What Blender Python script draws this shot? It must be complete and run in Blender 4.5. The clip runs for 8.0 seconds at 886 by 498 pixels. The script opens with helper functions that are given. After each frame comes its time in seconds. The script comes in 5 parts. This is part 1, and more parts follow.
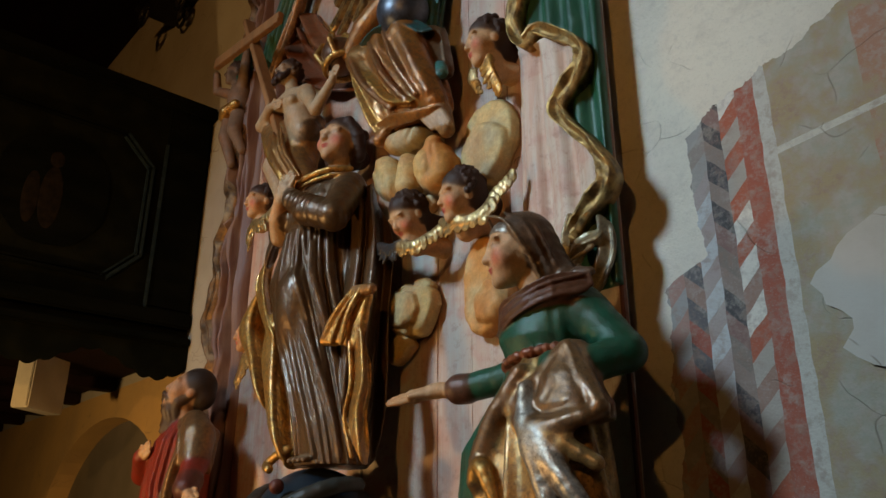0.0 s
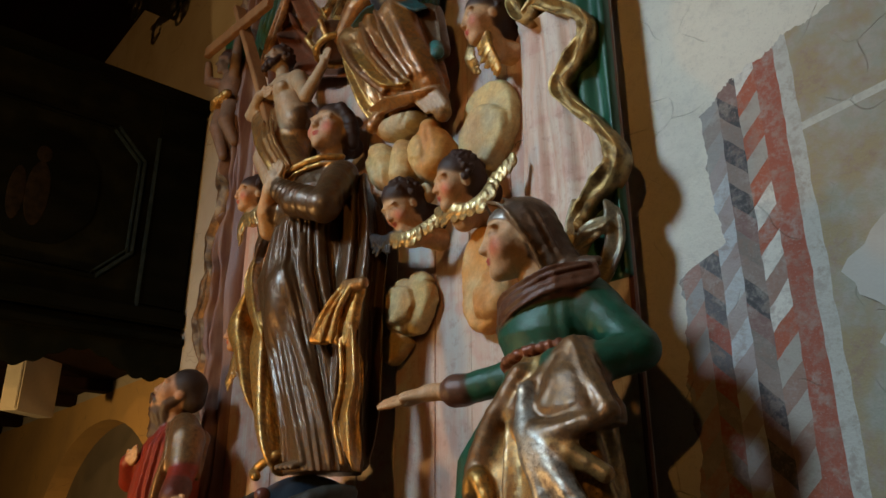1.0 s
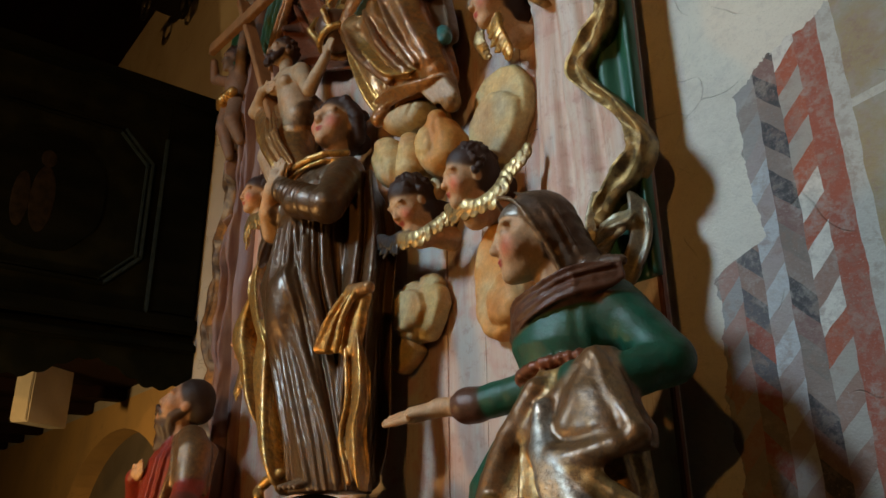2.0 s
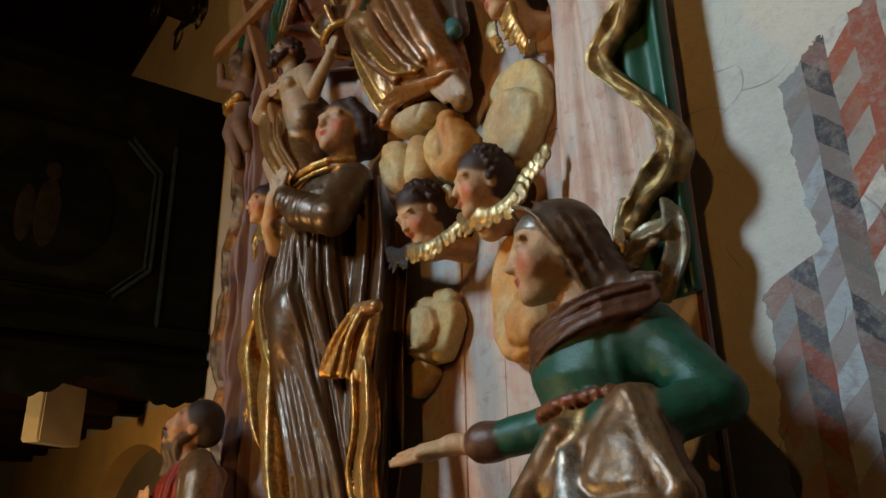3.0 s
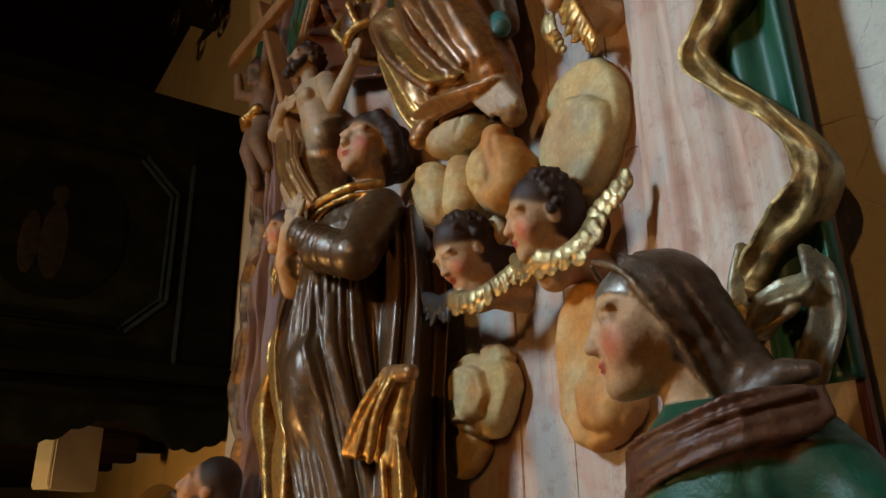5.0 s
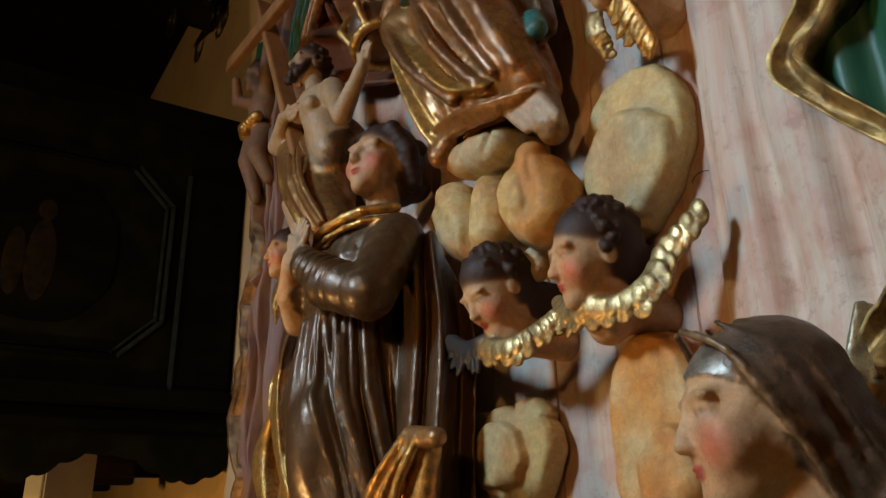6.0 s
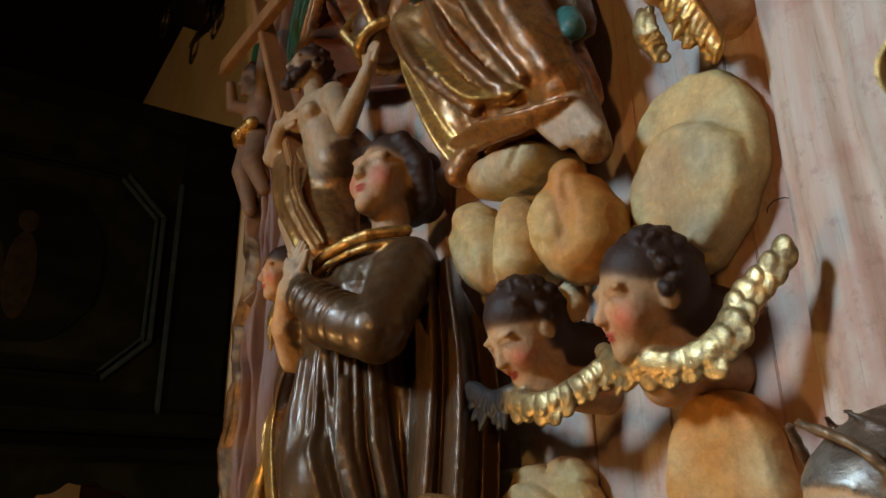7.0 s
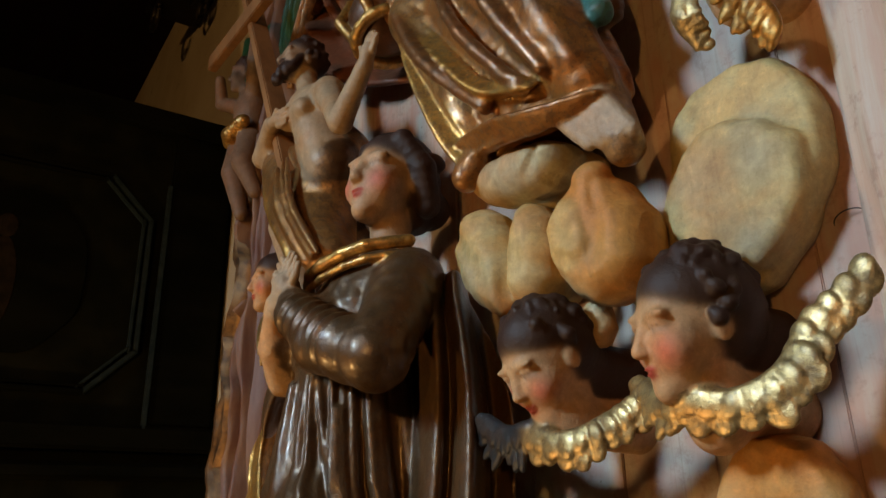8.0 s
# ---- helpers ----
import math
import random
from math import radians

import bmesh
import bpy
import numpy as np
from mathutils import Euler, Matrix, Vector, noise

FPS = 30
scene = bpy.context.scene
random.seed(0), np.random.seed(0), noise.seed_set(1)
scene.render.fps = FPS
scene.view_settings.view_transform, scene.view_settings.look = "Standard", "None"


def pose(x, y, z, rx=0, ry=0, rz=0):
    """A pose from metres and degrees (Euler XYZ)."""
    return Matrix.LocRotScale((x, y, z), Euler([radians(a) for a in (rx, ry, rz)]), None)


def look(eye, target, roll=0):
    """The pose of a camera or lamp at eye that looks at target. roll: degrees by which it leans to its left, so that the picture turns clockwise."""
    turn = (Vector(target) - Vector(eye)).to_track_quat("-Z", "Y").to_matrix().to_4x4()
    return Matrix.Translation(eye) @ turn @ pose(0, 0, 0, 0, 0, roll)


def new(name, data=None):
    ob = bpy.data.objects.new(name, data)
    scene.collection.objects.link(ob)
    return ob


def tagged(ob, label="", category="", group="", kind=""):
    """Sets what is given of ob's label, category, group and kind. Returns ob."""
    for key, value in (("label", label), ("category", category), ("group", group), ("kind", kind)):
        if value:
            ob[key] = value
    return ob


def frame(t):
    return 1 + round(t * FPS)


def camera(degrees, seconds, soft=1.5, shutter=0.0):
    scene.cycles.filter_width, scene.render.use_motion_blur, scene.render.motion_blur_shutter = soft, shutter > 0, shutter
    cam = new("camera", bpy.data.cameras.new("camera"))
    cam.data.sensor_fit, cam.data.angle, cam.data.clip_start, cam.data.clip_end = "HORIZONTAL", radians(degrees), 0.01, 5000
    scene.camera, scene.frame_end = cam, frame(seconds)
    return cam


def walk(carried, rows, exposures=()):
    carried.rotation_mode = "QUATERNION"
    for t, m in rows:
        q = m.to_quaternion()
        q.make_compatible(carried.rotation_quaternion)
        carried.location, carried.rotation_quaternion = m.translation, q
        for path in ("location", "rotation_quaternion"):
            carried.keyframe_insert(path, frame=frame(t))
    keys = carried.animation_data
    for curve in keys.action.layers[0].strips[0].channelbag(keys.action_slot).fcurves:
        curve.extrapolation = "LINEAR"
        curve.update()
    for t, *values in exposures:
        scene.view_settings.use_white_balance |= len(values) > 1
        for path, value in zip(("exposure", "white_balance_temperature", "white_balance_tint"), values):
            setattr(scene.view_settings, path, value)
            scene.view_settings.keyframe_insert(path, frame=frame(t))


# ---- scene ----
cam = camera(60.7, 8.0)
PATH = [
    (0, (-0.172, 0.096, 1.575), (-1.573, 1.336, 2.28), 0.2),
    (0.5, (-0.215, 0.156, 1.59), (-1.621, 1.392, 2.293), 0.1),
    (1, (-0.261, 0.219, 1.611), (-1.678, 1.445, 2.31), -0.1),
    (1.5, (-0.304, 0.281, 1.637), (-1.74, 1.486, 2.333), -0.3),
    (3, (-0.446, 0.464, 1.769), (-1.951, 1.587, 2.458), -1.1),
    (3.5, (-0.5, 0.515, 1.82), (-2.017, 1.621, 2.51), -1.2),
    (4, (-0.565, 0.56, 1.876), (-2.099, 1.642, 2.565), -1.3),
    (4.5, (-0.633, 0.593, 1.929), (-2.18, 1.654, 2.622), -1.3),
    (4.7, (-0.662, 0.61, 1.948), (-2.217, 1.655, 2.647), -0.9),
    (6, (-0.887, 0.699, 2.133), (-2.452, 1.735, 2.824), -1.3),
    (6.5, (-0.965, 0.73, 2.195), (-2.53, 1.765, 2.887), -1.3),
    (7, (-1.044, 0.761, 2.247), (-2.604, 1.8, 2.945), -1.1),
    (7.5, (-1.105, 0.79, 2.285), (-2.664, 1.831, 2.981), -1.2),
    (8, (-1.16, 0.822, 2.32), (-2.718, 1.866, 3.015), -1.2),
]
walk(cam, [(t, look(eye, target, roll)) for t, eye, target, roll in PATH])


# ---- world and lights ----
world = bpy.data.worlds.new("World")
scene.world = world
world.use_nodes = True
sky = world.node_tree.nodes.new("ShaderNodeTexSky")
sky.sky_type, sky.sun_disc = 'NISHITA', False
sky.sun_elevation, sky.sun_rotation = radians(35), radians(200)
world.node_tree.links.new(sky.outputs[0], world.node_tree.nodes["Background"].inputs[0])
world.node_tree.nodes["Background"].inputs[1].default_value = 0.08


def area_lamp(name, eye, target, size, power, color, size_y=0.0, spread=180):
    data = bpy.data.lights.new(name, 'AREA')
    data.energy, data.color, data.size = power, color, size
    if size_y:
        data.shape, data.size_y = 'RECTANGLE', size_y
    data.spread = radians(spread)
    ob = new(name, data)
    ob.matrix_world = look(eye, target)
    return ob


# unseen sources: daylight from a high window opposite the altar, its spread narrowed to keep the gallery dark, a warm
# lamp standing close before it and a weaker one high in the nave, aimed to lift the upper wall and the shaded strip
area_lamp("window_daylight", (-2.6, -2.52, 4.4), (-1.5, 1.65, 2.15), 0.6, 32, (0.56, 0.80, 1.0), 0.8, 76)
area_lamp("warm_lamp", (-3.3, -0.6, 1.4), (-3.5, 1.7, 1.8), 0.16, 29, (1.0, 0.62, 0.23))
area_lamp("nave_lamp", (0.3, -2.3, 3.3), (-6.5, 1.7, 4.7), 0.10, 25, (1.0, 0.50, 0.13), spread=120)


# ---- materials ----
def material(name):
    m = bpy.data.materials.new(name)
    m.use_nodes = True
    return m, m.node_tree.nodes, m.node_tree.links, m.node_tree.nodes["Principled BSDF"]


class Val:
    """A number or colour inside a node tree, with plain arithmetic."""
    def __init__(self, nt, out):
        self.nt, self.out = nt, out

    def op(self, kind, *others):
        n = self.nt.nodes.new("ShaderNodeMath")
        n.operation = kind
        for i, v in enumerate((self, *others)):
            if isinstance(v, Val):
                self.nt.links.new(v.out, n.inputs[i])
            else:
                n.inputs[i].default_value = v
        return Val(self.nt, n.outputs[0])

    def __add__(self, o): return self.op('ADD', o)
    def __sub__(self, o): return self.op('SUBTRACT', o)
    def __mul__(self, o): return self.op('MULTIPLY', o)
    def __truediv__(self, o): return self.op('DIVIDE', o)
    def floor(self): return self.op('FLOOR')
    def fract(self): return self.op('FRACT')
    def above(self, o): return self.op('GREATER_THAN', o)
    def below(self, o): return self.op('LESS_THAN', o)
    def sin(self): return self.op('SINE')
    def abs(self): return self.op('ABSOLUTE')
    def mod(self, o): return self.op('FLOORED_MODULO', o)

    def ramp(self, *stops, hard=False):
        n = self.nt.nodes.new("ShaderNodeValToRGB")
        if hard:
            n.color_ramp.interpolation = 'CONSTANT'
        els = n.color_ramp.elements
        while len(els) < len(stops):
            els.new(1.0)
        for e, (p, c) in zip(els, stops):
            e.position = p
            e.color = (*c, 1) if isinstance(c, tuple) else (c, c, c, 1)
        self.nt.links.new(self.out, n.inputs[0])
        return Val(self.nt, n.outputs[0])

    def smooth(self, a, b):
        n = self.nt.nodes.new("ShaderNodeMapRange")
        n.interpolation_type = 'SMOOTHSTEP'
        n.inputs[1].default_value, n.inputs[2].default_value = a, b
        self.nt.links.new(self.out, n.inputs[0])
        return Val(self.nt, n.outputs[0])


def coords(nt, kind="Object"):
    n = nt.nodes.new("ShaderNodeTexCoord")
    return Val(nt, n.outputs[kind])


def stretch(v, s):
    n = v.nt.nodes.new("ShaderNodeMapping")
    n.inputs["Scale"].default_value = s
    v.nt.links.new(v.out, n.inputs[0])
    return Val(v.nt, n.outputs[0])


def noise_of(v, scale, detail=5, rough=0.55, distort=0.0):
    n = v.nt.nodes.new("ShaderNodeTexNoise")
    n.inputs["Scale"].default_value, n.inputs["Detail"].default_value = scale, detail
    n.inputs["Roughness"].default_value, n.inputs["Distortion"].default_value = rough, distort
    v.nt.links.new(v.out, n.inputs["Vector"])
    return Val(v.nt, n.outputs["Fac"])


def cracks_of(v, scale, width):
    n = v.nt.nodes.new("ShaderNodeTexVoronoi")
    n.feature = 'DISTANCE_TO_EDGE'
    n.inputs["Scale"].default_value = scale
    v.nt.links.new(v.out, n.inputs["Vector"])
    return Val(v.nt, n.outputs["Distance"]).smooth(width, 0.0)


def mix(fac, a, b, mode='MIX'):
    nt = next(x.nt for x in (fac, a, b) if isinstance(x, Val))
    n = nt.nodes.new("ShaderNodeMix")
    n.data_type, n.blend_type = 'RGBA', mode
    for socket, v in ((n.inputs[0], fac), (n.inputs[6], a), (n.inputs[7], b)):
        if isinstance(v, Val):
            nt.links.new(v.out, socket)
        elif isinstance(v, tuple):
            socket.default_value = (*v, 1)
        else:
            socket.default_value = v
    return Val(nt, n.outputs[2])


def warp(v, scale, amount):
    """The coordinates v, shaken by a noise."""
    n = v.nt.nodes.new("ShaderNodeTexNoise")
    n.inputs["Scale"].default_value = scale
    v.nt.links.new(v.out, n.inputs["Vector"])
    m = v.nt.nodes.new("ShaderNodeVectorMath")
    m.operation = 'MULTIPLY_ADD'
    v.nt.links.new(n.outputs["Color"], m.inputs[0])
    m.inputs[1].default_value = (amount, amount, amount)
    v.nt.links.new(v.out, m.inputs[2])
    return Val(v.nt, m.outputs[0])


def split(v):
    n = v.nt.nodes.new("ShaderNodeSeparateXYZ")
    v.nt.links.new(v.out, n.inputs[0])
    return [Val(v.nt, n.outputs[i]) for i in range(3)]


def finish(bsdf, color=None, rough=None, metal=None, bump=None, depth=0.002, strength=0.6):
    nt = bsdf.id_data
    for name, v in (("Base Color", color), ("Roughness", rough), ("Metallic", metal)):
        if isinstance(v, Val):
            nt.links.new(v.out, bsdf.inputs[name])
        elif v is not None:
            bsdf.inputs[name].default_value = (*v, 1) if isinstance(v, tuple) else v
    if bump:
        n = nt.nodes.new("ShaderNodeBump")
        n.inputs["Strength"].default_value, n.inputs["Distance"].default_value = strength, depth
        nt.links.new(bump.out, n.inputs["Height"])
        nt.links.new(n.outputs[0], bsdf.inputs["Normal"])


def polychrome():
    """Old painted and gilded carving: paint and gilding come with the carved forms, wear and grain from here."""
    m, nodes, links, b = material("polychrome_carving")
    nt = m.node_tree
    att = nodes.new("ShaderNodeAttribute")
    att.attribute_name = "paint"
    paint, gilt = Val(nt, att.outputs["Color"]), Val(nt, att.outputs["Alpha"])
    p = coords(nt)
    fine, coarse, mid = noise_of(p, 190, 4), noise_of(p, 22, 6, 0.65), noise_of(warp(p, 30, 0.02), 70, 5, 0.7)
    streak = noise_of(stretch(p, (70, 70, 9)), 1.0, 4)
    worn = mix(coarse.smooth(0.40, 0.72) * (gilt * 0.58 + 0.30), paint, mix(0.72, paint, (0.075, 0.034, 0.013)))
    worn = mix(mid.smooth(0.46, 0.62) * (gilt.smooth(0.05, 0.3) * 0.55 + 0.20), worn, mix(0.66, worn, (0.045, 0.024, 0.012)))
    worn = mix(mid.smooth(0.46, 0.28) * 0.5, worn, mix(1.0, worn, (1.45, 1.40, 1.30), 'MULTIPLY'))
    worn = mix(noise_of(p, 13, 4, 0.6).smooth(0.42, 0.68) * 0.42, worn, mix(1.0, worn, (1.20, 0.80, 0.45), 'MULTIPLY'))
    worn = mix(streak.smooth(0.5, 0.8) * 0.40, worn, mix(0.55, worn, (0.05, 0.025, 0.012)))
    worn = mix(fine.smooth(0.58, 0.72) * (gilt.smooth(0.05, 0.3) * 0.40 + 0.15), worn, (0.05, 0.03, 0.02))
    metal = gilt * (coarse.smooth(0.70, 0.48) * 0.35 + 0.40)
    gloss = gilt.smooth(0.0, 0.14)
    finish(b, worn, coarse * 0.20 + mid * 0.18 + 0.43 - gloss * 0.22, metal, coarse * 0.5 + mid * 0.3 + fine * 0.2, 0.0040, 0.9)
    b.inputs["Specular IOR Level"].default_value = 0.38
    # old varnish over the lustred parts
    links.new((gilt.smooth(0.3, 0.6) * (coarse.smooth(0.62, 0.40) * 0.45 + 0.05)).out, b.inputs["Coat Weight"])
    links.new((mid * 0.30 + 0.11).out, b.inputs["Coat Roughness"])
    return m


def plaster(name, base, dirt):
    m, nodes, links, b = material(name)
    p = coords(m.node_tree)
    big, mid, fine = noise_of(p, 1.6, 6), noise_of(p, 9, 6), noise_of(p, 140, 3)
    crack = cracks_of(warp(p, 4.0, 0.25), 4.2, 0.012) * mid.smooth(0.45, 0.6)
    c = mix(big.smooth(0.35, 0.7), base, dirt)
    c = mix(mid.smooth(0.5, 0.8) * 0.45, c, mix(0.5, c, dirt))
    c = mix(crack * 0.5, c, (0.18, 0.12, 0.07))
    finish(b, c, 0.9, 0.0, mid * 0.8 + fine * 0.2 - crack * 0.4, 0.006, 0.6)
    return m


def fresco_wall():
    """Lime plaster with the remains of a painted pillar: four bands of slanted blocks between red borders."""
    m, nodes, links, b = material("fresco_plaster")
    nt = m.node_tree
    p = coords(nt)
    x, y, z = split(warp(p, 14, 0.012))
    x0, y0, z0 = split(p)
    big, mid, fine, tiny = noise_of(p, 1.7, 6), noise_of(p, 8, 6, 0.6), noise_of(p, 45, 5, 0.7), noise_of(p, 230, 2)
    cream = mix(big.smooth(0.35, 0.7), (0.70, 0.63, 0.50), (0.60, 0.54, 0.45))
    cream = mix(mid.smooth(0.52, 0.78) * 0.5, cream, (0.46, 0.40, 0.32))
    cream = mix(fine.smooth(0.50, 0.68) * 0.30, cream, (0.48, 0.43, 0.36))
    crack = cracks_of(warp(p, 3.5, 0.3), 4.8, 0.009) * mid.smooth(0.50, 0.60)
    # the painted pillar
    u = (x + 1.147) / 0.048
    col = u.floor()
    way = col.mod(2.0) * 2.0 - 1.0
    slant = z + way * (u.fract() - 0.5) * 0.050 + (col * 0.027)
    k = (slant / 0.056).floor()
    odd = k.mod(2.0)
    pick = ((k * 12.9 + col * 41.3).sin() * 437.0).fract()
    first = col.op('MULTIPLY_ADD', 0.2, 0.1).ramp((0.0, (0.34, 0.20, 0.16)), (0.2, (0.30, 0.09, 0.06)), (0.4, (0.46, 0.46, 0.45)),
                                                  (0.6, (0.07, 0.065, 0.065)), (0.8, (0.66, 0.61, 0.52)), hard=True)
    second = col.op('MULTIPLY_ADD', 0.2, 0.1).ramp((0.0, (0.30, 0.28, 0.26)), (0.2, (0.12, 0.11, 0.11)), (0.4, (0.36, 0.29, 0.26)),
                                                   (0.6, (0.22, 0.13, 0.11)), (0.8, (0.38, 0.11, 0.06)), hard=True)
    tint = mix(odd, first, second)
    tint = mix(pick.above(0.78) * 0.7, tint, (0.26, 0.21, 0.17))
    border = x.above(-0.907) * x.below(-0.858)
    tint = mix(border, tint, (0.34, 0.10, 0.06))
    tint = mix(x.above(-0.858) * x.below(-0.825), tint, (0.50, 0.47, 0.40))
    field = mix(mid.smooth(0.4, 0.65), (0.36, 0.27, 0.15), (0.34, 0.32, 0.25))
    field = mix(fine.smooth(0.45, 0.7) * 0.6, field, (0.42, 0.30, 0.20))
    field = mix((z0 - x0 * 0.12 - 2.515).abs().below(0.009), field, (0.55, 0.51, 0.42))
    field = mix(x.above(-0.62) * mid.smooth(0.42, 0.55) * 0.7, field, (0.40, 0.15, 0.08))
    tint = mix(x.above(-0.825), tint, field)
    lost = mix(fine.smooth(0.42, 0.66) * 0.55, tint, mix(mid.smooth(0.35, 0.6), (0.26, 0.16, 0.12), (0.40, 0.36, 0.31)))
    lost = mix(tiny.smooth(0.6, 0.75) * 0.25, lost, (0.55, 0.50, 0.44))
    # where the paint survives
    edge = z0 + x0 * -0.40 - 2.975 + (mid - 0.5) * 0.10
    left = x0 + 1.16 - z0.smooth(2.14, 2.22) * 0.11 + (mid - 0.5) * 0.08
    there = edge.below(0.0) * left.above(0.0)
    c = mix(there, cream, lost)
    c = mix(crack * 0.22, c, (0.24, 0.17, 0.12))
    c = mix(tiny.smooth(0.58, 0.74) * 0.30, c, mix(0.6, c, (0.20, 0.15, 0.11)))
    finish(b, c, 0.88, 0.0, mid * 0.6 + fine * 0.5 + tiny * 0.12 - crack * 0.4 - there * 0.25, 0.009, 0.85)
    return m


def marbled_boards(name, a, c2, grain_axis=(26, 26, 1.6)):
    """Boards painted pink and grey in soft upright streaks."""
    m, nodes, links, b = material(name)
    nt = m.node_tree
    p = coords(nt)
    info = nodes.new("ShaderNodeObjectInfo")
    rnd = Val(nt, info.outputs["Random"])
    w = warp(p, 3.0, 0.03)
    streak = noise_of(stretch(w, grain_axis), 1.0, 5, 0.6)
    grain = noise_of(stretch(p, (190, 190, 5)), 1.0, 3)
    mid, big = noise_of(p, 11, 5), noise_of(stretch(p, (3.5, 3.5, 1.6)), 1.0, 4)
    c = mix(streak.smooth(0.35, 0.68), a, c2)
    c = mix(big.smooth(0.42, 0.7) * 0.85, c, (0.44, 0.42, 0.36))
    c = mix(mid.smooth(0.48, 0.66) * 0.55, c, (0.44, 0.19, 0.13))
    c = mix(rnd * 0.25, c, (0.46, 0.36, 0.30))
    c = mix(grain.smooth(0.55, 0.80) * 0.45, c, (0.24, 0.13, 0.09))
    c = mix(noise_of(p, 34, 5, 0.7).smooth(0.52, 0.68) * 0.45, c, (0.28, 0.14, 0.10))
    knots = noise_of(p, 60, 2).smooth(0.74, 0.80)
    c = mix(knots * 0.6, c, (0.14, 0.07, 0.05))
    finish(b, c, 0.62, 0.0, grain * 0.5 + streak * 0.5, 0.003, 0.5)
    return m


def plain(name, a, c2, scale=12, rough=0.6, metal=0.0, depth=0.002, axis=(1, 1, 1), shine=0.5):
    m, nodes, links, b = material(name)
    p = stretch(coords(m.node_tree), axis)
    n1, n2 = noise_of(p, scale, 6, 0.6), noise_of(p, scale * 9, 4)
    c = mix(n1.smooth(0.35, 0.7), a, c2)
    c = mix(n2.smooth(0.6, 0.8) * 0.35, c, mix(0.5, c, (0.03, 0.02, 0.01)))
    finish(b, c, n1 * 0.2 + (rough - 0.1), metal, n1 * 0.6 + n2 * 0.4, depth, 0.6)
    b.inputs["Specular IOR Level"].default_value = shine
    return m


CARVED = polychrome()
FRESCO = fresco_wall()
OCHRE = plaster("ochre_limewash", (0.64, 0.40, 0.15), (0.50, 0.32, 0.14))
WHITEWASH = plaster("whitewash", (0.52, 0.47, 0.39), (0.42, 0.36, 0.28))
BOARD = marbled_boards("marbled_board_paint", (0.48, 0.25, 0.17), (0.50, 0.40, 0.31))
CURTAIN = marbled_boards("curtain_paint", (0.54, 0.33, 0.23), (0.60, 0.51, 0.41), (40, 40, 2.2))
GREEN = plain("green_curtain_paint", (0.010, 0.055, 0.028), (0.02, 0.10, 0.05), 20, 0.45, 0, 0.002, (1, 1, 0.2))
GILT = plain("gilding", (0.44, 0.27, 0.09), (0.12, 0.07, 0.03), 34, 0.48, 0.75, 0.004)
# gallery colours near black: the unlit gallery's shade is put into the paint
SHADEWOOD = plain("shade_dark_gallery_wood", (0.0025, 0.003, 0.002), (0.006, 0.006, 0.004), 9, 0.8, 0, 0.002, (1, 0.3, 1), 0.02)
PANELPAINT = plain("shade_dark_green_panel_paint", (0.0035, 0.004, 0.0022), (0.009, 0.009, 0.0045), 7, 0.8, 0, 0.002, (1, 1, 1), 0.04)
BLUELINE = plain("faded_blue_moulding", (0.010, 0.018, 0.022), (0.022, 0.032, 0.036), 25, 0.6, 0, 0.002, (1, 1, 1), 0.1)
# red brown wood of ceiling and deck, its colour lowered to hold their shade
CEILWOOD = plain("shade_dark_ceiling_wood", (0.008, 0.003, 0.002), (0.016, 0.006, 0.004), 8, 0.75, 0, 0.002, (0.2, 1, 1), 0.12)
EDGEWOOD = plain("red_brown_edge_paint", (0.20, 0.06, 0.025), (0.12, 0.04, 0.02), 16, 0.5, 0, 0.002, (1, 1, 0.2))
RAWWOOD = plain("oiled_wood", (0.30, 0.14, 0.05), (0.20, 0.09, 0.03), 18, 0.5, 0, 0.001, (1, 1, 0.12))
IRON = plain("black_iron", (0.02, 0.02, 0.02), (0.035, 0.03, 0.028), 40, 0.5, 0.6)
STONE = plaster("floor_stone", (0.16, 0.145, 0.12), (0.11, 0.10, 0.085))
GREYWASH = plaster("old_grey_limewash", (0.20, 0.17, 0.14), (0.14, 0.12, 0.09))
PLASTIC = plain("cream_plastic", (0.62, 0.57, 0.47), (0.52, 0.47, 0.39), 5, 0.5)


# ---- mesh helpers ----
def part(name, bm, mat, parent=None, label=""):
    me = bpy.data.meshes.new(name)
    bm.to_mesh(me)
    bm.free()
    me.materials.append(mat)
    ob = new(name, me)
    if parent:
        ob.parent = parent
    return tagged(ob, label)


def box_bm(x0, x1, y0, y1, z0, z1, bevel=0.0):
    bm = bmesh.new()
    m = Matrix.LocRotScale(((x0 + x1) / 2, (y0 + y1) / 2, (z0 + z1) / 2), None, (x1 - x0, y1 - y0, z1 - z0))
    bmesh.ops.create_cube(bm, size=1, matrix=m)
    if bevel:
        bmesh.ops.bevel(bm, geom=bm.edges[:], offset=bevel, segments=2, affect='EDGES')
    return bm


def smooth_shade(ob):
    ob.data.polygons.foreach_set("use_smooth", [True] * len(ob.data.polygons))
    return ob


def spline(points, n):
    """n points on a smooth curve through points."""
    p = np.array(points, float)
    p = np.vstack([2 * p[0] - p[1], p, 2 * p[-1] - p[-2]])
    out = []
    for s in np.linspace(0, len(points) - 1.0001, n):
        i, f = int(s), s - int(s)
        a, b, c, d = p[i:i + 4]
        out.append(0.5 * (2 * b + (c - a) * f + (2 * a - 5 * b + 4 * c - d) * f * f + (3 * b - a - 3 * c + d) * f ** 3))
    return np.array(out)


